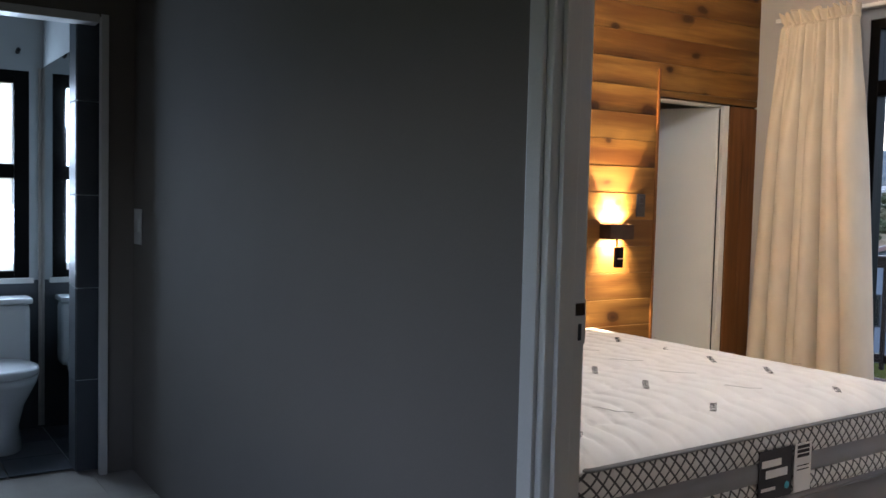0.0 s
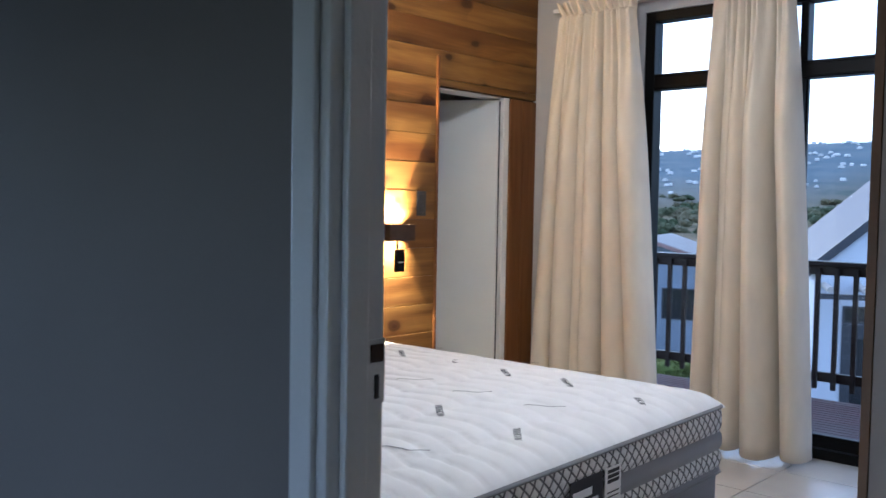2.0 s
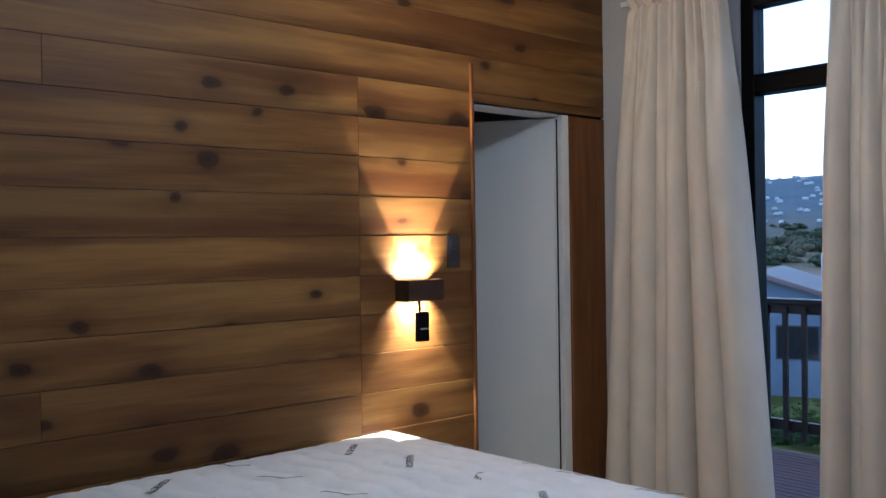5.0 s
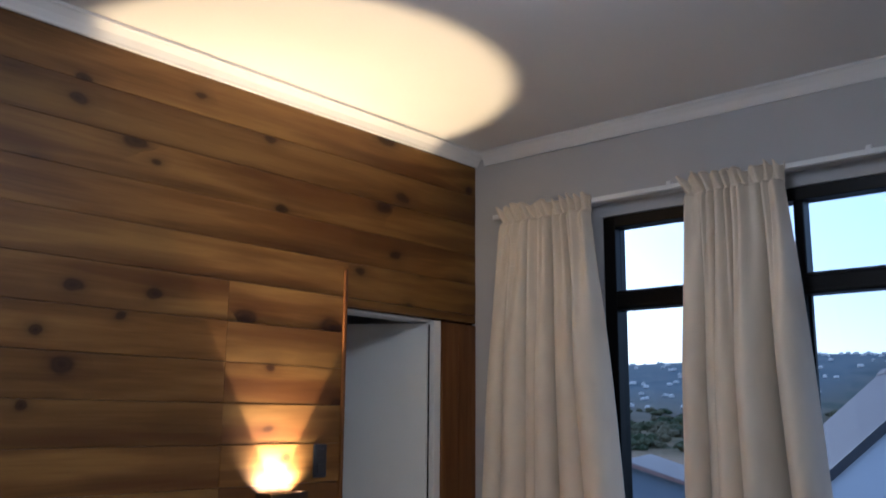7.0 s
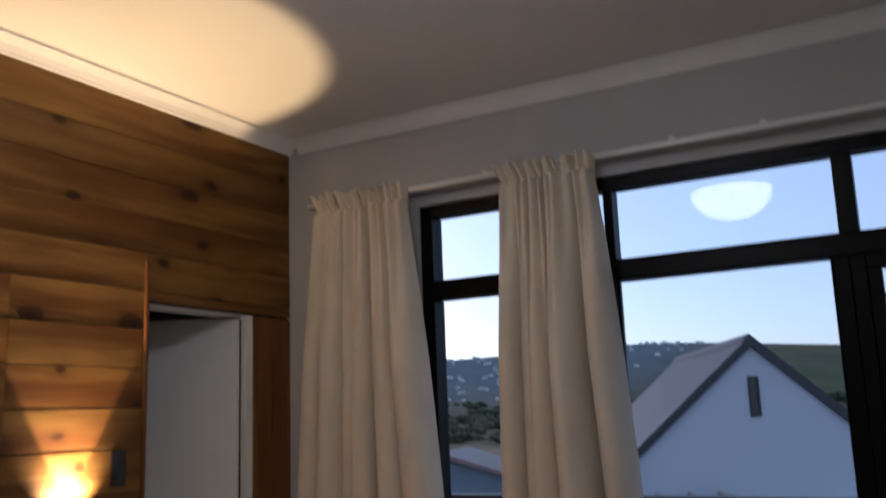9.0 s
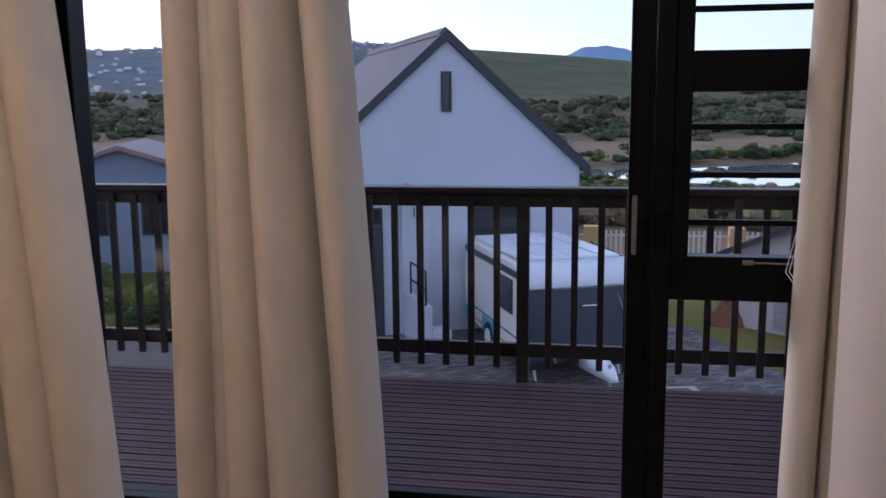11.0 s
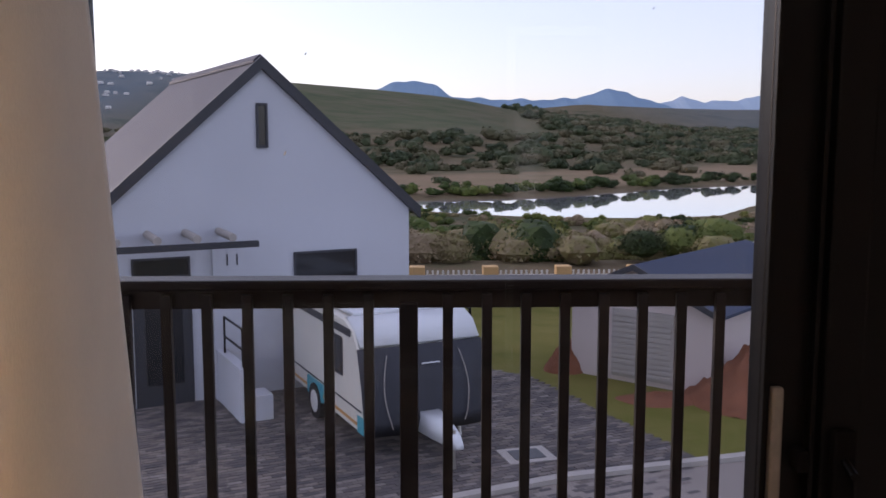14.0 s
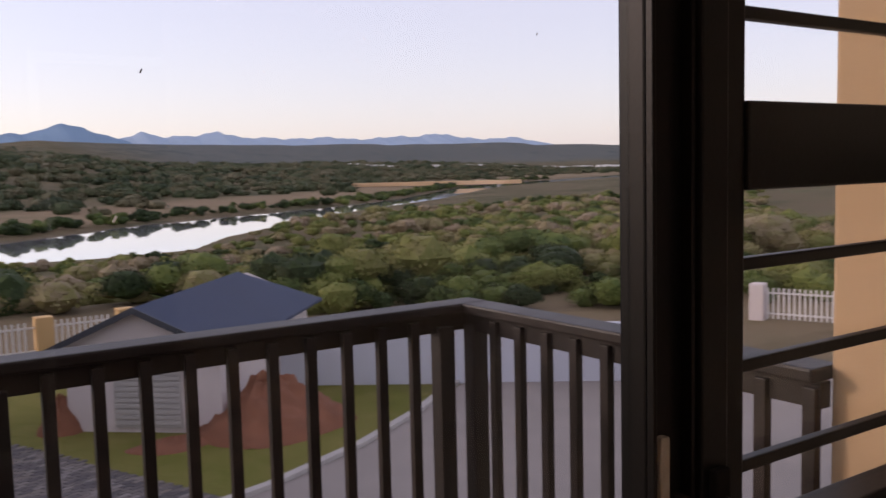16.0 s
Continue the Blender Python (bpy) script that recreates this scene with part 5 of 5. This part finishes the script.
part("ridge_cap", prism([(-0.14, AZ + 0.05), (0, AZ + 0.17), (0.14, AZ + 0.05), (0.13, AZ + 0.10), (0, AZ + 0.21), (-0.13, AZ + 0.10)], 0.02, HL + 0.2, HM), M_ROOFGREY, house)


def house_window(parent, x0, x1, z0, z1, m, name="window"):
    w = part(name, box(x0, x1, -0.012, -0.004, z0, z1, m=m), M_WINDARK, parent, "dark window glass")
    t = 0.045
    for a, b, c, d in ((x0, x0 + t, z0, z1), (x1 - t, x1, z0, z1), (x0 + t, x1 - t, z0, z0 + t), (x0 + t, x1 - t, z1 - t, z1)):
        part("window_frame", box(a, b, -0.035, -0.013, c, d, 0.004, m=m), M_FASCIA, w)
    return w


house_window(house, -0.12, 0.10, 1.29, 2.10, HM)
house_window(house, 0.54, 1.82, -1.34, -0.66, HM)
house_window(house, -2.39, -1.38, -0.99, -0.62, HM, "fanlight")
d = part("front_door", box(-2.34, -1.43, -0.05, -0.006, GZ + 0.02, -1.0, 0.004, m=HM), M_FASCIA, house, "dark front door")
part("door_frame", box(-2.39, -2.34, -0.06, -0.006, GZ + 0.02, -0.99, 0.004, m=HM), M_FASCIA, d)
part("door_frame", box(-1.43, -1.38, -0.06, -0.006, GZ + 0.02, -0.99, 0.004, m=HM), M_FASCIA, d)
part("door_glass", box(-2.2, -1.55, -0.056, -0.051, -2.9, -1.3, m=HM), M_WINDARK, d)
part("door_handle", rod((-2.28, -0.09, -2.35), (-2.28, -0.09, -2.1), 0.012), M_STEEL, d)
perg = part("pergola_beam", box(-3.0, -0.38, -0.95, -0.87, -0.41, -0.30, 0.006, m=HM), M_FASCIA, house, "charcoal pergola beam")
for x in (-2.75, -2.1, -1.45, -0.85):
    part("pergola_rafter", rod(HM @ Vector((x, -1.0, -0.22)), HM @ Vector((x, -0.002, -0.20)), 0.07, 12), M_KERB, house, "round grey timber rafter")
part("pier_wall", box(-1.0, -0.42, -0.10, -0.002, GZ, -0.42, 0.005, m=HM), M_HOUSE, house)
for x in (-0.74, -0.56):
    num = new("house_number", text_mesh("1", 0.30, M_FASCIA))
    num.matrix_world = HM @ Matrix.Translation((x, -0.108, -0.73)) @ Matrix.Rotation(radians(90), 4, "X")
    num.parent = house
part("low_wall", box(-0.98, -0.80, -1.7, -0.11, GZ, GZ + 0.95, 0.01, m=HM), M_HOUSE, house, "low white plastered wall")
part("low_wall", box(-0.80, -0.42, -1.7, -1.2, GZ, GZ + 0.45, 0.01, m=HM), M_HOUSE, house)
rl = thing("metal_handrail", "thin black metal handrail beside the front step", "handrail")
for a, b in (((-0.9, -1.6, GZ + 0.95), (-0.9, -1.6, GZ + 1.6)), ((-0.9, -0.4, GZ + 0.95), (-0.9, -0.4, GZ + 1.6)), ((-0.9, -1.6, GZ + 1.6), (-0.9, -0.4, GZ + 1.6)), ((-0.9, -1.6, GZ + 1.25), (-0.9, -0.4, GZ + 1.25))):
    part("bar", rod(HM @ Vector(a), HM @ Vector(b), 0.02, 8), M_BLACKALU, rl)

gr = thing("garden_rail", "black painted metal garden rail beside the lawn", "rail")
ga, gb = Vector((3.32, 17.6, GZ)), Vector((2.30, 20.8, GZ))
for k in range(3):
    p = ga.lerp(gb, k / 2)
    part("post", rod(p, p + Vector((0, 0, 1.22)), 0.03, 8), M_BLACKALU, gr)
for z in (0.25, 0.75, 1.2):
    part("bar", rod(ga + Vector((0, 0, z)), gb + Vector((0, 0, z)), 0.024, 8), M_BLACKALU, gr)

# ---- caravan ----
CM = Matrix.Translation((1.4, 11.9, 0)) @ Matrix.Rotation(radians(24), 4, "Z")
car = thing("caravan", "cream caravan with turquoise stripes and a dark front cover", "caravan")
prof = [(0.02, -2.93), (-0.05, -2.72), (0.06, -2.2), (0.22, -1.66), (0.42, -1.42), (0.75, -1.30), (3.75, -1.26), (3.98, -1.42), (4.08, -2.0), (4.05, -2.75), (3.9, -2.93)]
rings = []
for x, dz, ins in ((0.0, 0.0, 0.05), (0.03, 0.0, 0.0), (1.0, 0.03, 0.0), (2.02, 0.0, 0.0), (2.05, 0.0, 0.05)):
    rings.append([CM @ Vector((x, (y - 2) * (1 - ins * 0.4) + 2, (z + 2.1) * (1 - ins * 0.5) - 2.1 + dz)) for y, z in prof])
body = loft(rings)
for f in body.faces:
    f.smooth = False
part("body", body, M_CARAVAN, car)
cover = [(-0.07, -2.95), (-0.085, -2.72), (0.03, -2.2), (0.19, -1.67), (0.215, -1.66), (0.05, -2.2), (-0.055, -2.72)]
part("front_cover", loft([[CM @ Vector((x, y - 0.012 - b, z)) for y, z in cover] for x, b in ((-0.015, 0.0), (0.5, 0.04), (1.0, 0.05), (1.5, 0.04), (2.065, 0.0))]), M_COVER, car, "dark grey cloth cover with pale piping")
for x in (0.42, 1.62):
    seam = bmesh.new()
    pr = None
    for k in range(9):
        z = -2.85 + k * 0.135
        yy = float(np.interp(z, [-2.95, -2.72, -2.2, -1.67], [-0.07, -0.085, 0.03, 0.19])) - 0.075
        p = CM @ Vector((x + (0.10 if x > 1 else -0.10) * math.sin(k / 8 * math.pi), yy, z))
        if pr is not None:
            rod(pr, p, 0.008, 6, seam)
        pr = p
    part("piping", seam, M_KERB, car)
part("roof_panel", box(0.12, 1.93, 0.70, 3.7, -1.265, -1.20, 0.03, m=CM), M_CARROOF, car)
for x in (0.5, 1.02, 1.55):
    part("roof_rib", box(x - 0.03, x + 0.03, 0.8, 3.6, -1.203, -1.175, 0.012, m=CM), M_CARROOF, car)
part("roof_hatch", box(0.7, 1.2, 2.2, 2.7, -1.2, -1.12, 0.02, m=CM), M_CARROOF, car)
part("front_brow", loft([[CM @ Vector((x, y, z)) for y, z in ((0.20, -1.66), (0.16, -1.62), (0.38, -1.38), (0.72, -1.25), (0.80, -1.28))] for x in (0.03, 2.02)]), M_CARROOF, car, "white moulded front brow")
for y0, y1 in ((0.86, 1.56),):
    w = part("window", box(-0.022, -0.004, y0, y1, -2.22, -1.60, 0.006, m=CM), M_FASCIA, car, "dark acrylic side window")
    part("pane", box(-0.027, -0.0225, y0 + 0.05, y1 - 0.05, -2.17, -1.65, 0.002, m=CM), M_WINDARK, w)
part("awning_rail", box(-0.02, -0.003, 0.5, 3.95, -1.53, -1.41, 0.004, m=CM), M_FASCIA, car)
part("stripe", box(-0.006, -0.002, 0.05, 3.95, -2.60, -2.57, m=CM), M_FASCIA, car)
part("stripe", box(-0.006, -0.002, 0.02, 3.95, -2.84, -2.79, m=CM), M_ORANGE, car, "orange stripe")
for y0, y1 in ((-0.04, 0.22), (3.75, 4.03)):
    part("corner_panel", box(-0.012, -0.002, y0, y1, -2.92, -2.66, 0.003, m=CM), M_TEAL, car, "turquoise corner panel")
arch = part("wheel_arch", box(-0.016, -0.003, 1.85, 2.7, -2.93, -2.62, 0.02, m=CM), M_TEAL, car, "turquoise wheel arch")
for x in (0.10, 1.92):
    wh = part("wheel", rod(CM @ Vector((x - 0.13, 2.28, -2.99)), CM @ Vector((x + 0.05, 2.28, -2.99)), 0.31, 28), M_TYRE, car)
    part("rim", rod(CM @ Vector((x - 0.14, 2.28, -2.99)), CM @ Vector((x - 0.131, 2.28, -2.99)), 0.19, 24), M_WHITEPLASTIC, wh, "white wheel rim")
for x in (0.95, 1.25):
    part("drawbar", rod(CM @ Vector((x, 0.1, -2.92)), CM @ Vector((1.03, -1.1, -2.86)), 0.035, 8), M_KERB, car)
hood = [[CM @ Vector((1.03 + a * w, y, z)) for a, z in ((-1, -2.93), (1, -2.93), (0.8, -2.93 + h), (-0.8, -2.93 + h))] for y, w, h in ((-0.12, 0.20, 0.30), (-0.55, 0.17, 0.26), (-1.0, 0.10, 0.17), (-1.16, 0.06, 0.08))]
part("hitch_cover", loft(hood), M_CARROOF, car, "white tapered hitch cover")
part("jockey_wheel", rod(CM @ Vector((1.03, -0.95, GZ)), CM @ Vector((1.03, -0.95, -2.7)), 0.03, 10), M_STEEL, car)
mark = bmesh.new()
for k in range(6):
    p = CM @ Vector((0.95 + k * 0.05, -0.02, -1.93 + 0.015 * (k % 2)))
    q = CM @ Vector((1.0 + k * 0.05, -0.02, -1.93 + 0.015 * ((k + 1) % 2)))
    rod(p, q, 0.012, 6, mark)
part("wavy_mark", mark, M_CARROOF, car, "small white wavy mark")
for x in (0.25, 1.8):
    part("corner_steady", rod(CM @ Vector((x, 0.35, GZ)), CM @ Vector((x, 0.5, -2.93)), 0.025, 8), M_STEEL, car)

# ---- paving, lawn edge, road ----
pav = [(-9.0, 6.0), (4.2, 6.0), (6.5, 11.6), (4.4, 16.6), (2.3, 18.2), (-9.0, 13.0)]
bm = bmesh.new()
f = bm.faces.new([bm.verts.new((x, y, GZ + 0.012)) for x, y in pav])
r = bmesh.ops.extrude_face_region(bm, geom=[f])
for v in [g for g in r["geom"] if isinstance(g, bmesh.types.BMVert)]:
    v.co.z -= 0.2
bmesh.ops.recalc_face_normals(bm, faces=bm.faces[:])
structure("pavement", bm, M_BRICKPAVE, "grey-brown brick paved parking area", "paving")


def strip(name, pts, width, z, thick, mat, label, cat):
    bm = bmesh.new()
    vs = []
    for i, p in enumerate(pts):
        p = Vector(p)
        a = Vector(pts[max(0, i - 1)])
        b = Vector(pts[min(len(pts) - 1, i + 1)])
        t = (b - a).normalized()
        nrm = Vector((-t.y, t.x))
        vs.append([bm.verts.new((*(p + nrm * s * width / 2), zz)) for s, zz in ((-1, z), (1, z), (1, z - thick), (-1, z - thick))])
    for a, b in zip(vs, vs[1:]):
        for k in range(4):
            bm.faces.new((a[k], a[(k + 1) % 4], b[(k + 1) % 4], b[k]))
    bm.faces.new(vs[0])
    bm.faces.new(vs[-1][::-1])
    bmesh.ops.recalc_face_normals(bm, faces=bm.faces[:])
    return structure(name, bm, mat, label, cat)


lane = [(0.6, 4.0), (0.2, 9.1), (4.3, 10.92), (7.1, 11.67), (9.25, 12.62), (11.2, 13.8), (12.3, 14.65), (13.4, 15.3), (17.4, 12.1), (32.0, 3.0), (32.0, -2.0), (9.0, 3.0)]
bm = bmesh.new()
f = bm.faces.new([bm.verts.new((x, y, GZ + 0.02)) for x, y in lane])
r = bmesh.ops.extrude_face_region(bm, geom=[f])
for v in [g for g in r["geom"] if isinstance(g, bmesh.types.BMVert)]:
    v.co.z -= 0.2
bmesh.ops.recalc_face_normals(bm, faces=bm.faces[:])
structure("road", bm, M_ROAD, "grey-brown paved access road", "road")
strip("kerb", [(0.2, 9.2), (4.3, 11.02), (7.1, 11.77), (9.25, 12.72), (11.2, 13.9), (12.3, 14.75), (13.2, 15.4)], 0.16, GZ + 0.09, 0.3, M_KERB, "pale concrete kerb beside the lawn", "kerb")
drain = thing("drain_cover", "square concrete drain with a dark grate", "drain")
dm = Matrix.Translation((3.85, 12.0, GZ)) @ Matrix.Rotation(radians(15), 4, "Z")
part("surround", box(-0.38, 0.38, -0.32, 0.32, 0.0, 0.03, 0.006, m=dm), M_KERB, drain)
part("grate", box(-0.24, 0.24, -0.2, 0.2, 0.031, 0.04, 0.003, m=dm), M_FASCIA, drain)

# ---- garage with the blue roof, boundary wall, earth mound ----
GM = Matrix.Translation((6.5, 16.0, 0)) @ Matrix.Rotation(radians(-41.5), 4, "Z")
garage = thing("garage", "pinkish plastered garage with dark blue hipped roof", "garage")
W, RZ, GE, GL = 1.5, -0.98, -1.62, 5.9
part("wall", prism([(-W, GZ), (W, GZ), (W, GE), (0, RZ - 0.03), (-W, GE)], 0, GL, GM), M_SHED, garage)
slopes = bmesh.new()
t = 0.06
for s in (-1, 1):
    a = [(0, -0.25, RZ), (s * (W + 0.3), -0.25, GE - 0.16), (s * (W + 0.3), GL + 0.4, GE - 0.16), (0, GL - 0.6, RZ)]
    lo = [slopes.verts.new(GM @ Vector(p)) for p in a]
    hi = [slopes.verts.new(GM @ (Vector(p) + Vector((0, 0, t)))) for p in a]
    slopes.faces.new(lo)
    slopes.faces.new(hi)
    for i in range(4):
        slopes.faces.new((lo[i], lo[(i + 1) % 4], hi[(i + 1) % 4], hi[i]))
a = [(-(W + 0.3), GL + 0.4, GE - 0.10), (W + 0.3, GL + 0.4, GE - 0.10), (0, GL - 0.6, RZ + t)]
slopes.faces.new([slopes.verts.new(GM @ Vector(p)) for p in a])
bmesh.ops.recalc_face_normals(slopes, faces=slopes.faces[:])
part("roof", slopes, M_ROOFBLUE, garage, "dark blue sheet roof")
for s in (-1, 1):
    part("barge_board", prism([(0, RZ - 0.05), (s * (W + 0.3), GE - 0.22), (s * (W + 0.3), GE - 0.10), (0, RZ + 0.07)], -0.30, -0.26, GM), M_FASCIA, garage)
gd = part("louvred_door", box(-0.55, 0.75, -0.05, -0.004, GZ + 0.1, GZ + 1.45, 0.005, m=GM), M_KERB, garage, "grey louvred timber door")
for k in range(12):
    part("slat", box(-0.52, 0.72, -0.075, -0.051, GZ + 0.16 + k * 0.105, GZ + 0.16 + k * 0.105 + 0.075, 0.006, m=GM), M_KERB, gd)

bw_ = tagged(new("boundary_wall"), "pale plastered boundary wall behind the lawn", "wall", "", "structure")
for p, q in (((9.6, 18.1), (17.5, 12.1)), ((9.6, 18.1), (8.4, 20.5))):
    p, q = Vector(p), Vector(q)
    dd = q - p
    wm = Matrix.Translation((*p, 0)) @ Matrix.Rotation(math.atan2(dd.y, dd.x), 4, "Z")
    part("wall_panel", box(0, dd.length, -0.08, 0.08, GZ - 0.2, GZ + 1.25, 0.01, m=wm), M_PALEWALL, bw_)
    part("coping", box(-0.02, dd.length + 0.02, -0.11, 0.11, GZ + 1.251, GZ + 1.31, 0.01, m=wm), M_PALEWALL, bw_)

rs = np.random.RandomState(5)


def mound(name, cx, cy, rx, ry, h, label):
    n, rg = 56, 22
    verts, faces = [(cx, cy, GZ + h)], []
    for j in range(1, rg + 1):
        f = j / rg
        for i in range(n):
            a = 2 * math.pi * i / n
            p = Vector((math.cos(a) * 2.2, math.sin(a) * 2.2, f * 4))
            wob = 1 + 0.20 * noise.noise(Vector((math.cos(a) * 1.3, math.sin(a) * 1.3, cx)))
            z = h * (1 - f ** 1.25) + 0.30 * h * noise.noise(p * 1.3) * (1 - f) + 0.10 * min(1, h) * noise.noise(p * 4)
            verts.append((cx + rx * f * wob * math.cos(a), cy + ry * f * wob * math.sin(a), GZ + max(-0.02, z - (0.03 if j == rg else 0))))
    for i in range(n):
        faces.append((0, 1 + i, 1 + (i + 1) % n))
    for j in range(rg - 1):
        for i in range(n):
            a, b = 1 + j * n + i, 1 + j * n + (i + 1) % n
            faces.append((a, a + n, b + n, b))
    m = bpy.data.meshes.new(name)
    m.from_pydata(verts, [], faces)
    m.materials.append(M_EARTH)
    m.polygons.foreach_set("use_smooth", [True] * len(faces))
    return tagged(new(name, m), label, "earth mound")


mound("earth_mound", 8.55, 14.9, 1.55, 1.25, 0.95, "heap of red-brown earth on the lawn")
mound("earth_mound", 5.3, 17.1, 0.5, 0.4, 0.65, "small heap of reddish earth beside the garage")
mound("earth_mound", 6.7, 14.9, 0.9, 0.5, 0.14, "low spread of reddish earth by the garage")

# ---- boundary fence with pillars ----
fence = tagged(new("boundary_fence"), "white palisade fence between orange plastered pillars", "fence", "", "structure")
fp = [(0.1, 24.6)] + [(2.21 + 2.12 * k, 24.7 + 0.03 * k) for k in range(6)] + [(17.6, 21.4), (21.0, 18.7), (24.7, 16.0), (26.0, 12.5), (27.5, 9.5)]
pil = mesh_from("fence_pillar", box(-0.22, 0.22, -0.22, 0.22, -0.2, 1.10, 0.02), M_PILLAR)
pale_pil = mesh_from("fence_pillar", box(-0.22, 0.22, -0.22, 0.22, -0.2, 1.10, 0.05), M_SHED)
pick = mesh_from("picket", box(-0.028, 0.028, -0.012, 0.012, 0.06, 0.98, 0.004), M_FENCE)
for p, q in zip(fp, fp[1:]):
    if 12.5 < p[0] < 24.0:
        continue
    p, q = Vector(p), Vector(q)
    dd = q - p
    an = math.atan2(dd.y, dd.x)
    shared("fence_pillar", pale_pil if p[0] > 20 else pil, Matrix.Translation((*p, GZ)) @ Matrix.Rotation(an, 4, "Z"), fence)
    wm = Matrix.Translation((*p, GZ)) @ Matrix.Rotation(an, 4, "Z")
    for z in (0.18, 0.80):
        part("fence_rail", box(0.22, dd.length - 0.22, -0.02, 0.02, z, z + 0.05, 0.005, m=wm), M_FENCE, fence)
    n = int((dd.length - 0.5) / 0.15)
    for i in range(n):
        shared("picket", pick, wm @ Matrix.Translation((0.3 + i * 0.15, -0.033, 0)), fence)

# ---- terracotta-roofed neighbour seen past the gable ----
nb = thing("neighbour_house", "blue-grey neighbour house with faded terracotta tiled roof", "house")
NM = Matrix.Translation((-11.0, 21.0, 0)) @ Matrix.Rotation(radians(20), 4, "Z")
part("wall", prism([(-3.2, GZ - 0.2), (3.2, GZ - 0.2), (3.2, -0.75), (0, 0.25), (-3.2, -0.75)], 0, 5, NM), M_OLDWALL, nb)
for s in (-1, 1):
    rf = part("roof", prism([(0, 0.26), (s * 3.6, -0.87), (s * 3.6, -0.77), (0, 0.38)], -0.3, 5.3, NM), M_TERRACOTTA, nb, "terracotta tiled roof")
    for k in range(18):
        part("tile_ridge", rod(NM @ Vector((0, -0.2 + k * 0.31, 0.38)), NM @ Vector((s * 3.6, -0.2 + k * 0.31, -0.77)), 0.045, 6), M_KERB, rf)
part("chimney", box(1.6, 2.3, 1.5, 2.2, -0.6, 0.9, 0.02, m=NM), M_HOUSE, nb)
house_window(nb, -1.6, -0.4, -2.2, -1.2, NM)
house_window(nb, 0.5, 1.7, -2.2, -1.2, NM)

# ---- floor tiles ----
me = mesh_from("floor_tile", box(0.003, 0.447, 0.003, 0.447, -0.005, 0.0, 0.0015), M_TILE)
for i in range(-1, 9):
    for j in range(-10, 0):
        shared("floor_tile", me, Matrix.Translation((0.075 + i * 0.45 - 0.0, j * 0.45 + 0.12, 0)), floor)

# ---- paving bricks ----
def inside(px, py, poly):
    hit = False
    for (x0, y0), (x1, y1) in zip(poly, poly[1:] + poly[:1]):
        if (y0 > py) != (y1 > py) and px < (x1 - x0) * (py - y0) / (y1 - y0) + x0:
            hit = not hit
    return hit


pavement = bpy.data.objects["pavement"]
brick = mesh_from("brick", box(-0.1, 0.1, -0.0475, 0.0475, -0.03, 0.02, 0.004), M_BRICKTONE)
ca, sa = math.cos(radians(24)), math.sin(radians(24))
rs = np.random.RandomState(9)
bv, bf, singles = [], [], 0
corner = [(-0.1, -0.0475), (0.1, -0.0475), (0.1, 0.0475), (-0.1, 0.0475)]
for j in range(-60, 130):
    for i in range(-60, 70):
        u, v = i * 0.208, j * 0.104
        u += 0.104 if j % 2 else 0.0
        x, y = u * ca - v * sa, 9.0 + u * sa + v * ca
        if not (-4.6 < x < 6.2 and 6.4 < y < 17.5) or not inside(x, y, pav):
            continue
        lift = float(rs.uniform(-0.003, 0.003))
        if -0.6 < x < 3.0 and 8.2 < y < 10.2 and singles < 300:
            shared("brick", brick, Matrix.Translation((x, y, GZ + lift)) @ Matrix.Rotation(radians(24), 4, "Z"), pavement)
            singles += 1
            continue
        k = len(bv)
        for z, g in ((0.02, 0.004), (0.0, 0.0)):
            for cx, cy in corner:
                cx2, cy2 = cx * (1 - g * 10), cy * (1 - g * 20)
                bv.append((x + cx2 * ca - cy2 * sa, y + cx2 * sa + cy2 * ca, GZ + z + lift))
        bf += [(k, k + 1, k + 2, k + 3), (k, k + 4, k + 5, k + 1), (k + 1, k + 5, k + 6, k + 2), (k + 2, k + 6, k + 7, k + 3), (k + 3, k + 7, k + 4, k)]
me = bpy.data.meshes.new("brick_field")
me.from_pydata(bv, [], bf)
me.materials.append(M_BRICKTONE)
bo = new("brick_field", me)
bo.parent = pavement
bo["kind"] = "stuff"
